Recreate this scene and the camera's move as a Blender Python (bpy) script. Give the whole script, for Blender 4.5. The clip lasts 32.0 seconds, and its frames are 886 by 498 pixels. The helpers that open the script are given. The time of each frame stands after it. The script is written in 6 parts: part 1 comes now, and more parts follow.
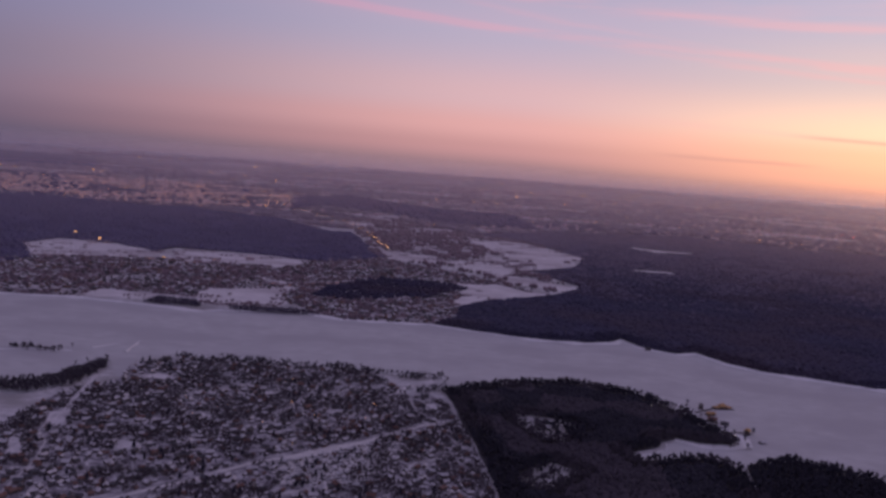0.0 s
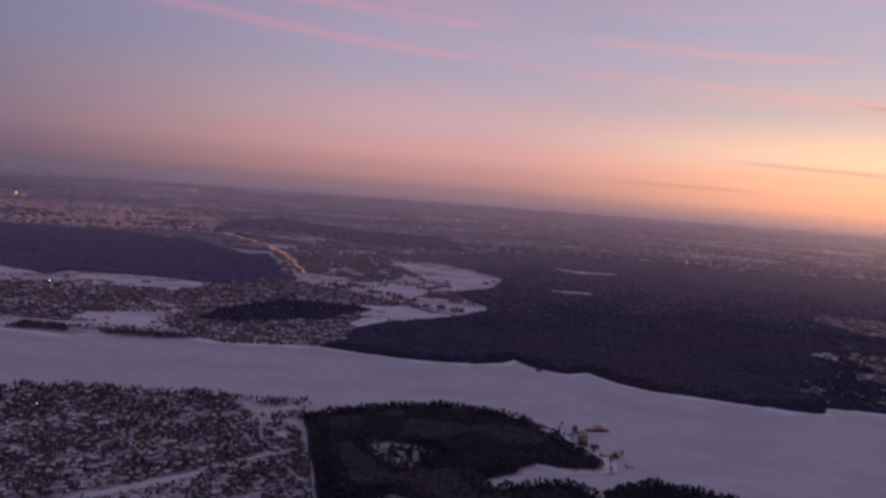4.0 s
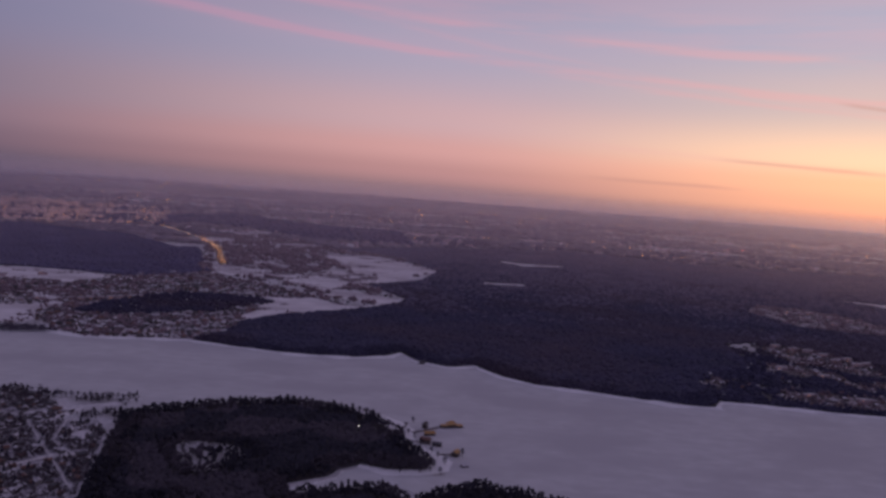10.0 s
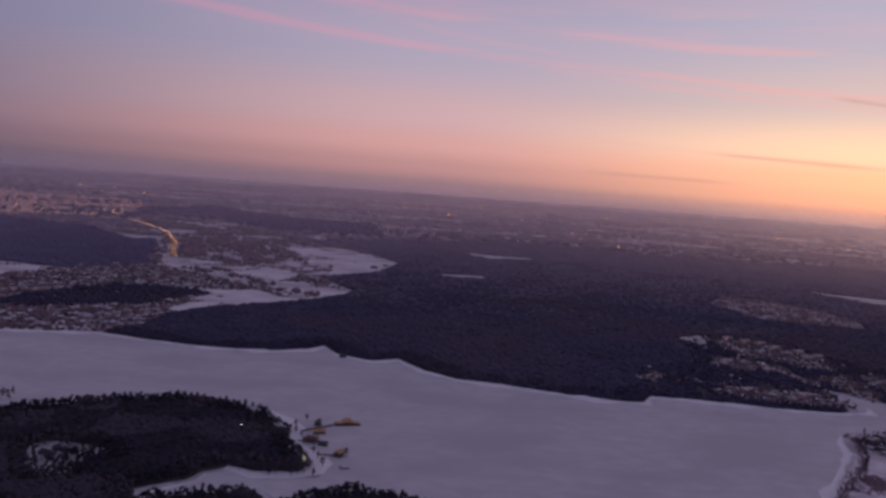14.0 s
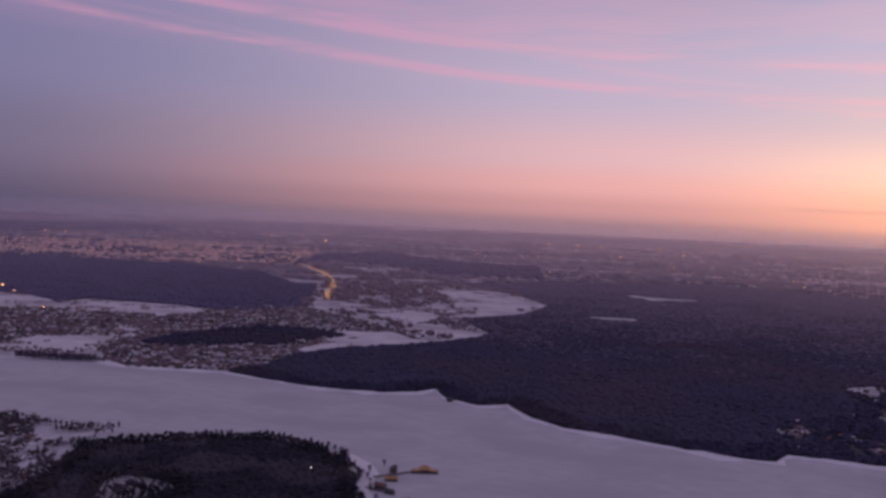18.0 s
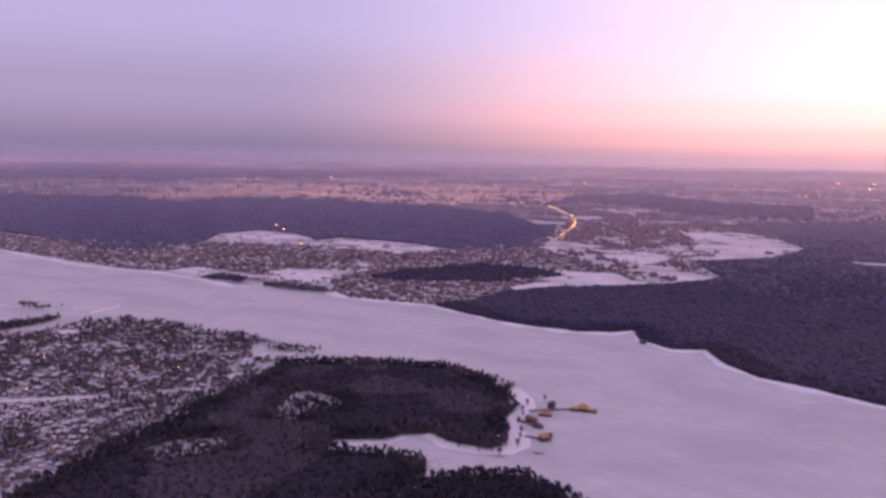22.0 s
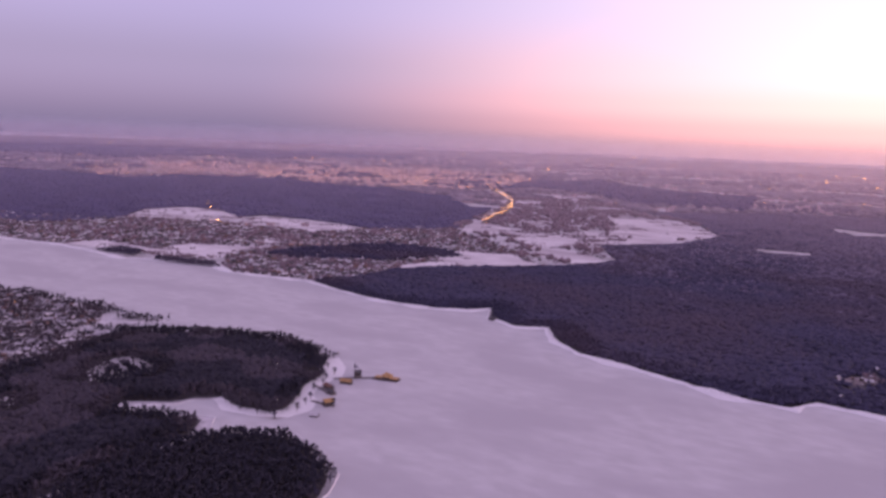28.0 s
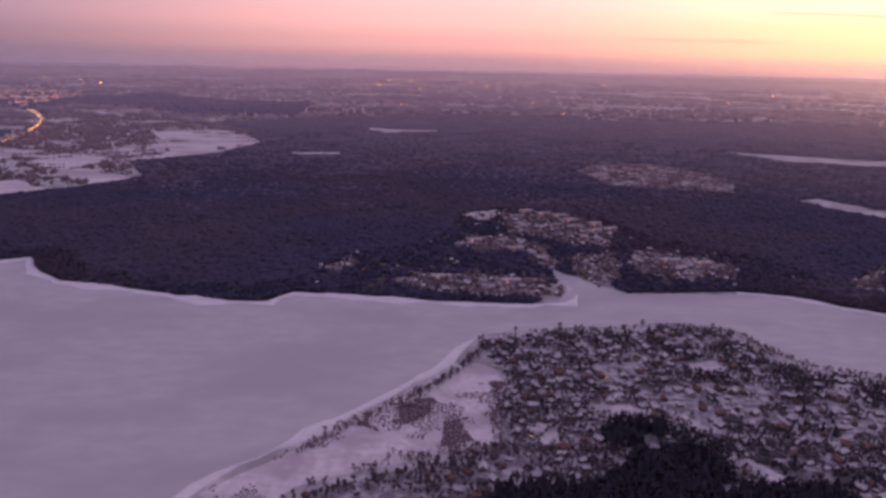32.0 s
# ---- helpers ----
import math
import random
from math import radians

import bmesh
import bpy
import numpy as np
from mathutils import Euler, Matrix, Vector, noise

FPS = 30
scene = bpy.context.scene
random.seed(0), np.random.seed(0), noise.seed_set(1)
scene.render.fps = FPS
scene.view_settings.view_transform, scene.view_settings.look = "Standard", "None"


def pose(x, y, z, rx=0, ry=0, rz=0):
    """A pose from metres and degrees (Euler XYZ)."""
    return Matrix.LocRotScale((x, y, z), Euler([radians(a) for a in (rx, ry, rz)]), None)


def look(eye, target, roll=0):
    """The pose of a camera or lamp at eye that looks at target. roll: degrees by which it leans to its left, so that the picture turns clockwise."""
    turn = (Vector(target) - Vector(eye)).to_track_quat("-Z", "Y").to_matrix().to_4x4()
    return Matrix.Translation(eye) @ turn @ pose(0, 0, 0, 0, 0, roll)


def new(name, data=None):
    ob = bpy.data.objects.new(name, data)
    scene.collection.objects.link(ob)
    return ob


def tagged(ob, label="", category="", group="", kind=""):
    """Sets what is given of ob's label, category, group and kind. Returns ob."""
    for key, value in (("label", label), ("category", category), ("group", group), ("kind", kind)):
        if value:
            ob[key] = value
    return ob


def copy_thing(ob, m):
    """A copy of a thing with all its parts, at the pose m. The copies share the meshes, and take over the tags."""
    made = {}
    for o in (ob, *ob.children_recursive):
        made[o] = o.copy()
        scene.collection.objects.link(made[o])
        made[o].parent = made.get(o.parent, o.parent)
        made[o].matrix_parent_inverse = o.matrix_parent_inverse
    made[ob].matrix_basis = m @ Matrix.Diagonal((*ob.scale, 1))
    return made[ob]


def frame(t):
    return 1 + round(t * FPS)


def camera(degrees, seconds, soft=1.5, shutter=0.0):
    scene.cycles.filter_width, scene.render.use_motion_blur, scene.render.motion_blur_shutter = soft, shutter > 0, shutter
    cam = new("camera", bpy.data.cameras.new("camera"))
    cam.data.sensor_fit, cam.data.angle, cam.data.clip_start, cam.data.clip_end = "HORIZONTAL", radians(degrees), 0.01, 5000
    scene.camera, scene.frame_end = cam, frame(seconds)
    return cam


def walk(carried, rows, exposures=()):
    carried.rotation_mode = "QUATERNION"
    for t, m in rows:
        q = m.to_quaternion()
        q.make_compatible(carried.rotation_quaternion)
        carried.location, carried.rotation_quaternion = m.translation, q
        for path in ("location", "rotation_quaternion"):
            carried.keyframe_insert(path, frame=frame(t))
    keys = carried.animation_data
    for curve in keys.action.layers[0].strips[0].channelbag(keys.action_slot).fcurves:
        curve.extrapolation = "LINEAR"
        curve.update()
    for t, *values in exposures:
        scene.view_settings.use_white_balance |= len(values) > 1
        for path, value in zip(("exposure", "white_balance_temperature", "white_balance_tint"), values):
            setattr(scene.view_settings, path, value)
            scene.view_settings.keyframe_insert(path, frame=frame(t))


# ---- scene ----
cam = camera(59.0, 32.0, soft=3.1)

PATH = [
    (0, (18.14, 19.02, 92.27), (18.099, 21.007, 92.044), 4.39),
    (0.5, (22.53, 21.18, 91.95), (22.498, 23.167, 91.725), 4.46),
    (1, (26.93, 23.32, 91.62), (26.906, 25.308, 91.399), 4.53),
    (1.5, (31.34, 25.45, 91.28), (31.341, 27.441, 91.093), 4.67),
    (2, (35.76, 27.56, 90.93), (35.806, 29.553, 90.767), 4.67),
    (2.5, (40.18, 29.65, 90.58), (40.241, 31.643, 90.420), 4.10),
    (3, (44.61, 31.73, 90.22), (44.685, 33.722, 90.062), 4.30),
    (3.5, (49.05, 33.80, 89.85), (49.124, 35.793, 89.696), 4.46),
    (5.5, (66.90, 41.89, 88.34), (66.989, 43.882, 88.188), 4.32),
    (6, (71.37, 43.88, 87.96), (71.472, 45.872, 87.807), 4.69),
    (6.5, (75.84, 45.87, 87.58), (75.940, 47.861, 87.418), 4.62),
    (7, (80.30, 47.84, 87.20), (80.406, 49.830, 87.035), 4.60),
    (7.5, (84.76, 49.80, 86.83), (84.868, 51.790, 86.666), 4.39),
    (8, (89.21, 51.76, 86.45), (89.320, 53.750, 86.285), 4.29),
    (8.5, (93.64, 53.71, 86.09), (93.752, 55.700, 85.923), 4.10),
    (9, (98.06, 55.67, 85.73), (98.166, 57.660, 85.562), 4.24),
    (9.5, (102.47, 57.63, 85.37), (102.576, 59.621, 85.210), 4.41),
    (10, (106.86, 59.60, 85.03), (106.976, 61.591, 84.874), 4.29),
    (10.5, (111.24, 61.59, 84.70), (111.360, 63.580, 84.541), 4.09),
    (11, (115.60, 63.60, 84.39), (115.722, 65.589, 84.224), 4.11),
    (11.5, (119.94, 65.64, 84.09), (120.059, 67.629, 83.923), 4.49),
    (12, (124.26, 67.71, 83.81), (124.388, 69.699, 83.641), 4.37),
    (12.5, (128.57, 69.82, 83.54), (128.700, 71.809, 83.376), 4.07),
    (13, (132.86, 71.95, 83.30), (132.993, 73.939, 83.132), 3.95),
    (13.5, (137.13, 74.10, 83.07), (137.268, 76.088, 82.900), 4.02),
    (14, (141.39, 76.26, 82.84), (141.520, 78.249, 82.671), 4.24),
    (14.5, (145.63, 78.42, 82.63), (145.742, 80.411, 82.484), 3.91),
    (15, (149.86, 80.56, 82.42), (149.848, 82.560, 82.397), 3.43),
    (15.5, (154.08, 82.68, 82.22), (153.872, 84.669, 82.230), 3.03),
    (17.5, (170.84, 90.76, 81.37), (170.517, 92.733, 81.325), 3.63),
    (18, (175.01, 92.66, 81.15), (174.668, 94.629, 81.067), 2.57),
    (18.5, (179.18, 94.50, 80.94), (178.736, 96.446, 80.818), -0.20),
    (19, (183.35, 96.29, 80.73), (182.918, 98.240, 80.622), 0.14),
    (19.5, (187.52, 98.02, 80.52), (187.097, 99.972, 80.411), 0.31),
    (20, (191.69, 99.69, 80.32), (191.203, 101.626, 80.191), 0.89),
    (20.5, (195.87, 101.30, 80.13), (195.205, 103.179, 79.960), 4.30),
    (21, (200.06, 102.87, 79.94), (199.265, 104.690, 79.702), 3.58),
    (21.5, (204.26, 104.39, 79.77), (203.326, 106.142, 79.528), 1.11),
    (22, (208.48, 105.90, 79.61), (207.500, 107.626, 79.363), 0.84),
    (22.5, (212.72, 107.41, 79.46), (211.636, 109.073, 79.215), 0.24),
    (23, (216.99, 108.92, 79.33), (215.873, 110.561, 79.084), 1.12),
    (23.5, (221.29, 110.46, 79.21), (220.190, 112.107, 78.936), 1.76),
    (24, (225.62, 112.03, 79.11), (224.533, 113.685, 78.831), 1.81),
    (24.5, (230.00, 113.66, 79.03), (228.936, 115.332, 78.766), 2.10),
    (25, (234.41, 115.33, 78.97), (233.379, 117.014, 78.653), 1.44),
    (25.5, (238.85, 117.05, 78.91), (237.830, 118.741, 78.593), 2.60),
    (27.5, (256.85, 124.27, 78.66), (255.883, 125.997, 78.372), 2.83),
    (28, (261.38, 126.15, 78.55), (260.438, 127.891, 78.265), 2.23),
    (28.5, (265.92, 128.04, 78.43), (265.078, 129.837, 78.179), 2.30),
    (29, (270.47, 129.95, 78.27), (269.730, 131.788, 78.001), 2.55),
    (29.5, (275.01, 131.87, 78.08), (274.435, 133.760, 77.770), 2.63),
    (30, (279.55, 133.81, 77.87), (279.152, 135.736, 77.509), 2.75),
    (30.5, (284.09, 135.77, 77.62), (283.805, 137.711, 77.230), 1.90),
    (31, (288.62, 137.74, 77.35), (288.472, 139.671, 76.850), 0.67),
    (31.5, (293.15, 139.73, 77.04), (293.117, 141.675, 76.576), 0.70),
    (32, (297.66, 141.73, 76.69), (297.701, 143.673, 76.216), 1.12),
]
walk(cam, [(t, look(e, g, r)) for t, e, g, r in PATH],
     exposures=((0, 0.38, 6300, 8), (3.5, 0.15, 6250, 7), (14.5, 0.2, 6250, 6), (17.5, 0.38, 6400, 12), (18.3, 0.52, 6500, 13), (19, 0.7, 6600, 15), (20, 0.72, 6650, 15), (20.6, 0.82, 6750, 16), (21, 1.28, 6900, 18),
                (21.6, 1.68, 7000, 18), (25, 1.76, 7100, 17), (28.3, 1.67, 7050, 18), (29.2, 1.2, 7000, 18), (30, 0.91, 6950, 17), (30.8, 0.94, 6900, 17), (32, 1.04, 6950, 17)))

# ---- world: winter twilight, the glow of the low sun beyond the forest ----
GLOW = radians(52)          # azimuth of the glow, from +x
world = bpy.data.worlds.new("winter_twilight")
scene.world = world
world.use_nodes = True
wt = world.node_tree
wt.nodes.clear()


def wnode(kind, **inputs):
    n = wt.nodes.new(kind)
    for k, v in inputs.items():
        n.inputs[int(k[1:])].default_value = v
    return n


def wmath(op, a, b=None, c=None, clamp=False):
    n = wt.nodes.new("ShaderNodeMath")
    n.operation, n.use_clamp = op, clamp
    for i, v in enumerate((a, b, c)):
        if v is None:
            continue
        if isinstance(v, (int, float)):
            n.inputs[i].default_value = v
        else:
            wt.links.new(v, n.inputs[i])
    return n.outputs[0]


def wramp(fac, stops):
    n = wt.nodes.new("ShaderNodeValToRGB")
    n.color_ramp.interpolation = "EASE"
    while len(n.color_ramp.elements) < len(stops):
        n.color_ramp.elements.new(0.5)
    for e, (p, c) in zip(n.color_ramp.elements, stops):
        e.position, e.color = p, (*c, 1)
    wt.links.new(fac, n.inputs[0])
    return n.outputs[0]


def wmix(fac, a, b, blend="MIX"):
    n = wt.nodes.new("ShaderNodeMix")
    n.data_type, n.blend_type = "RGBA", blend
    for i, v in ((0, fac), (6, a), (7, b)):
        if isinstance(v, (int, float)):
            n.inputs[i].default_value = v
        elif isinstance(v, tuple):
            n.inputs[i].default_value = (*v, 1)
        else:
            wt.links.new(v, n.inputs[i])
    return n.outputs[2]


def wrange(v, a, b, c=0.0, d=1.0):
    n = wt.nodes.new("ShaderNodeMapRange")
    n.interpolation_type = "SMOOTHSTEP"
    for i, q in enumerate((a, b, c, d)):
        n.inputs[i + 1].default_value = q
    wt.links.new(v, n.inputs[0])
    return n.outputs[0]


wdir = wt.nodes.new("ShaderNodeTexCoord").outputs["Generated"]
wsep = wt.nodes.new("ShaderNodeSeparateXYZ")
wt.links.new(wdir, wsep.inputs[0])
sx, sy, sz = wsep.outputs
elev = wmath("MULTIPLY", wmath("ARCSINE", sz), 57.29578)
azim = wmath("MULTIPLY", wmath("ARCTAN2", sy, sx), 57.29578)
away = wmath("ABSOLUTE", wmath("SUBTRACT", azim, math.degrees(GLOW)))      # degrees from the glow
rise = wmath("SQRT", wmath("MAXIMUM", wmath("SINE", wmath("MULTIPLY", wmath("ADD", elev, 1.2), 0.0172)), 0.0))
far_side = wramp(rise, ((0, (0.070, 0.060, 0.102)), (0.15, (0.074, 0.066, 0.118)), (0.31, (0.107, 0.096, 0.176)),
                        (0.42, (0.138, 0.125, 0.232)), (0.58, (0.165, 0.150, 0.275)), (0.72, (0.168, 0.136, 0.228)), (1, (0.128, 0.102, 0.176))))
mid_side = wramp(rise, ((0, (0.165, 0.118, 0.160)), (0.13, (0.28, 0.165, 0.185)), (0.20, (0.44, 0.225, 0.235)), (0.26, (0.57, 0.290, 0.295)), (0.32, (0.53, 0.325, 0.36)),
                        (0.43, (0.36, 0.303, 0.41)), (0.58, (0.27, 0.22, 0.33)), (0.72, (0.168, 0.136, 0.222)), (1, (0.128, 0.102, 0.176))))
glow_side = wramp(rise, ((0, (0.25, 0.155, 0.165)), (0.08, (0.28, 0.175, 0.175)), (0.12, (0.52, 0.28, 0.225)), (0.18, (0.80, 0.39, 0.26)), (0.24, (0.92, 0.455, 0.295)), (0.29, (0.90, 0.575, 0.40)),
                         (0.38, (0.52, 0.415, 0.42)), (0.47, (0.365, 0.352, 0.465)), (0.62, (0.28, 0.23, 0.33)), (0.75, (0.168, 0.136, 0.222)), (1, (0.128, 0.102, 0.176))))
sky = wmix(wrange(away, 31, 82), mid_side, far_side)
sky = wmix(wrange(away, 5, 36), glow_side, sky)

# streaks of pink cloud: elevation at azimuth 80, slope, width in degrees, strength
wcomb = wt.nodes.new("ShaderNodeCombineXYZ")
wt.links.new(wmath("MULTIPLY", azim, 0.055), wcomb.inputs[0])
wt.links.new(wmath("MULTIPLY", elev, 0.55), wcomb.inputs[1])
wnoise = wnode("ShaderNodeTexNoise", _2=1.0, _3=5.0, _4=0.6)
wt.links.new(wcomb.outputs[0], wnoise.inputs[0])
ragged = wnoise.outputs[0]
cloud = None
for height, slope, width, strength in ((9.0, 0.075, 0.24, 1.0), (11.2, 0.07, 0.28, 1.0), (11.7, 0.07, 0.7, 0.4), (8.6, 0.1, 0.2, 0.7), (9.6, 0.06, 1.3, 0.2), (12.9, 0.05, 0.8, 0.55),
                                       (9.75, 0.14, 0.2, 0.35), (4.0, 0.05, 0.2, 0.4), (14.6, 0.03, 1.2, 0.4), (17.5, 0.02, 1.8, 0.35)):
    line = wmath("MULTIPLY_ADD", wmath("SUBTRACT", azim, 80.0), slope, height)
    gap = wmath("DIVIDE", wmath("SUBTRACT", wmath("ADD", elev, wmath("MULTIPLY_ADD", ragged, 1.0, -0.5)), line), width)
    bell = wmath("EXPONENT", wmath("MULTIPLY", wmath("MULTIPLY", gap, gap), -1.0))
    bell = wmath("MULTIPLY", wmath("MULTIPLY", bell, strength), wrange(ragged, 0.30, 0.62))
    if height < 5.0:
        bell = wmath("MULTIPLY", bell, wrange(azim, 72, 88, 1.0, 0.0))
    cloud = bell if cloud is None else wmath("ADD", cloud, bell, clamp=True)
sky = wmix(wmath("MULTIPLY", cloud, 0.44), sky, wmix(wrange(away, 5, 60), (0.74, 0.34, 0.35), (0.52, 0.23, 0.34)))
# thin grey bars of cloud low over the glow: azimuth and elevation of the middle, half length, slope
for az, el, half, slope in ((62.5, 3.08, 6.5, 0.046), (71.5, 1.47, 6.5, 0.016), (58.0, 6.9, 3.5, 0.16)):
    gap = wmath("DIVIDE", wmath("SUBTRACT", wmath("ADD", elev, wmath("MULTIPLY_ADD", ragged, 0.4, -0.2)), wmath("MULTIPLY_ADD", wmath("SUBTRACT", azim, az), slope, el)), 0.13)
    ends = wrange(wmath("ABSOLUTE", wmath("SUBTRACT", azim, az)), half * 0.4, half, 1.0, 0.0)
    sky = wmix(wmath("MULTIPLY", wmath("MULTIPLY", wmath("EXPONENT", wmath("MULTIPLY", wmath("MULTIPLY", gap, gap), -1.0)), ends), 0.5), sky, (0.46, 0.235, 0.225))
nishita = wt.nodes.new("ShaderNodeTexSky")
nishita.sky_type, nishita.sun_disc = "NISHITA", False
nishita.sun_elevation, nishita.sun_rotation = radians(0.5), radians(90) - GLOW
wbg, wbg2 = wt.nodes.new("ShaderNodeBackground"), wt.nodes.new("ShaderNodeBackground")
wt.links.new(sky, wbg.inputs[0])
wt.links.new(nishita.outputs[0], wbg2.inputs[0])
wbg.inputs[1].default_value, wbg2.inputs[1].default_value = 1.0, 0.02
wadd, wout = wt.nodes.new("ShaderNodeAddShader"), wt.nodes.new("ShaderNodeOutputWorld")
wt.links.new(wbg.outputs[0], wadd.inputs[0])
wt.links.new(wbg2.outputs[0], wadd.inputs[1])
wt.links.new(wadd.outputs[0], wout.inputs[0])

sun = new("sun", bpy.data.lights.new("sun", "SUN"))
sun.data.energy, sun.data.angle, sun.data.color = 0.12, radians(25), (1.0, 0.62, 0.42)
sun.matrix_world = look((0, 0, 0), (-math.cos(GLOW), -math.sin(GLOW), -0.12))


# ---- materials ----
def material(name, colour, rough=0.8, spread=0.25, scale=1.0, metal=0.0, bump=0.0, tint=None, island=0.0, detail=5.0, emit=0.0, stretch=None):
    """A surface whose colour varies at two scales; tint: a second colour that stains it in patches; island: variation from piece to piece."""
    m = bpy.data.materials.new(name)
    m.use_nodes = True
    nt = m.node_tree
    b = nt.nodes["Principled BSDF"]
    b.inputs["Roughness"].default_value, b.inputs["Metallic"].default_value = rough, metal
    pos = nt.nodes.new("ShaderNodeTexCoord").outputs["Object"]

    if stretch:
        along = nt.nodes.new("ShaderNodeMapping")
        along.inputs["Rotation"].default_value, along.inputs["Scale"].default_value = (0, 0, 0.25), stretch
        nt.links.new(pos, along.inputs[0])
        pos = along.outputs[0]

    def grain(s, d):
        n = nt.nodes.new("ShaderNodeTexNoise")
        n.inputs["Scale"].default_value, n.inputs["Detail"].default_value = s, d
        nt.links.new(pos, n.inputs["Vector"])
        return n.outputs[0]

    def mix(f, a, c, blend="MIX"):
        n = nt.nodes.new("ShaderNodeMix")
        n.data_type, n.blend_type = "RGBA", blend
        for i, v in ((0, f), (6, a), (7, c)):
            if isinstance(v, (int, float)):
                n.inputs[i].default_value = v
            elif isinstance(v, tuple):
                n.inputs[i].default_value = (*v, 1)
            else:
                nt.links.new(v, n.inputs[i])
        return n.outputs[2]

    def ranged(v, a, c, lo, hi):
        n = nt.nodes.new("ShaderNodeMapRange")
        for i, q in enumerate((a, c, lo, hi)):
            n.inputs[i + 1].default_value = q
        nt.links.new(v, n.inputs[0])
        return n.outputs[0]

    fine = grain(scale, detail)
    col = mix(ranged(fine, 0.3, 0.7, 0, 1), tuple(c * (1 - spread) for c in colour), tuple(min(1, c * (1 + spread)) for c in colour))
    if tint:
        col = mix(ranged(grain(scale * 0.17, 4.0), 0.45, 0.62, 0, 1), col, tint)
    if island:
        g = nt.nodes.new("ShaderNodeNewGeometry").outputs["Random Per Island"]
        col = mix(ranged(g, 0, 1, 0, island), col, mix(g, tuple(c * 0.35 for c in colour), tuple(min(1, c * 1.9) for c in colour)))
    nt.links.new(col, b.inputs["Base Color"])
    if bump:
        bn = nt.nodes.new("ShaderNodeBump")
        bn.inputs["Strength"].default_value = bump
        nt.links.new(fine, bn.inputs["Height"])
        nt.links.new(bn.outputs[0], b.inputs["Normal"])
    if emit:
        nt.links.new(col, b.inputs["Emission Color"])
        b.inputs["Emission Strength"].default_value = emit
    return m


SNOW_LAND = material("snow_over_grass", (0.62, 0.60, 0.62), 0.9, 0.25, 0.35, tint=(0.40, 0.38, 0.38), bump=0.2)
SNOW_ICE = material("snow_on_river_ice", (0.605, 0.602, 0.612), 0.85, 0.09, 0.22, tint=(0.53, 0.522, 0.54), bump=0.15, detail=9.0, stretch=(0.6, 1.1, 1.0))
SNOW_CLEAN = material("drifted_snow", (0.86, 0.85, 0.86), 0.9, 0.06, 0.8)
SNOW_FIELD = material("wind_blown_field_snow", (0.76, 0.725, 0.74), 0.9, 0.14, 0.16, tint=(0.52, 0.47, 0.49), stretch=(0.5, 1.3, 1.0))
SNOW_YARD = material("snow_in_gardens", (0.74, 0.71, 0.73), 0.9, 0.2, 0.6, tint=(0.5, 0.47, 0.49))
SNOW_TROD = material("trodden_snow", (0.72, 0.69, 0.69), 0.9, 0.12, 0.6)
PINE = material("pine_needles", (0.026, 0.024, 0.038), 0.95, 0.3, 0.15, island=0.25)
# The blue cast in this twig colour stands in for aerial scattering.
BARE = material("bare_birch_twigs", (0.056, 0.052, 0.1), 0.95, 0.2, 0.05, tint=(0.08, 0.06, 0.09), island=0.1)
# Birch colour paled toward mauve, with aerial haze put into it.
HAZEWOOD = material("birch_twigs_with_haze", (0.14, 0.118, 0.175), 0.95, 0.2, 0.03, island=0.12)
# Bluer and paler than real twigs: distance haze is mixed into the colour.
FARWOOD = material("distant_forest_with_haze", (0.1, 0.09, 0.172), 0.95, 0.25, 0.03, island=0.2)
DUSKWOOD = material("dense_mixed_wood_twigs", (0.064, 0.053, 0.07), 0.95, 0.25, 0.08, island=0.2)
ORCHARD = material("bare_garden_twigs", (0.084, 0.066, 0.08), 0.95, 0.3, 0.5, island=0.5)
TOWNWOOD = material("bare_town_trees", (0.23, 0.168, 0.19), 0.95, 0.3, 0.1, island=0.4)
# Pale mauve base colour imitates the haze over the far woods.
FARHAZEWOOD = material("bare_woods_with_haze", (0.26, 0.215, 0.25), 0.95, 0.25, 0.02, tint=(0.16, 0.135, 0.175), island=0.25)
BARK = material("bark", (0.09, 0.07, 0.06), 0.95, 0.3, 3.0)
VILLAGE_EARTH = material("trampled_snow_and_garden_earth", (0.25, 0.228, 0.255), 0.95, 0.5, 1.9, tint=(0.6, 0.58, 0.61), bump=0.2)
HAMLET_EARTH = material("muddy_snow_between_far_houses", (0.21, 0.172, 0.18), 0.95, 0.5, 0.9, tint=(0.5, 0.455, 0.47))
MEADOW_SNOW = material("snow_over_meadow_grass", (0.78, 0.74, 0.76), 0.9, 0.16, 0.6, tint=(0.56, 0.51, 0.53), detail=7.0)
TOWN_EARTH = material("trodden_snow_and_town_gardens", (0.27, 0.24, 0.265), 0.95, 0.5, 0.14, stretch=(0.3, 1.3, 1.0), tint=(0.6, 0.56, 0.58))
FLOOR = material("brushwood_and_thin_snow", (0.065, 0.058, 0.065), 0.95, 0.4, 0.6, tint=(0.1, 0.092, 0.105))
TIMBER = material("weathered_timber_wall", (0.11, 0.088, 0.082), 0.85, 0.3, 1.2)
BRICK = material("red_brick_wall", (0.2, 0.1, 0.08), 0.85, 0.25, 1.5)
PLASTER = material("pale_plaster_wall", (0.3, 0.27, 0.255), 0.85, 0.2, 1.0)
ROOF_SNOW = material("snow_covered_roof", (0.6, 0.58, 0.6), 0.9, 0.14, 1.2)
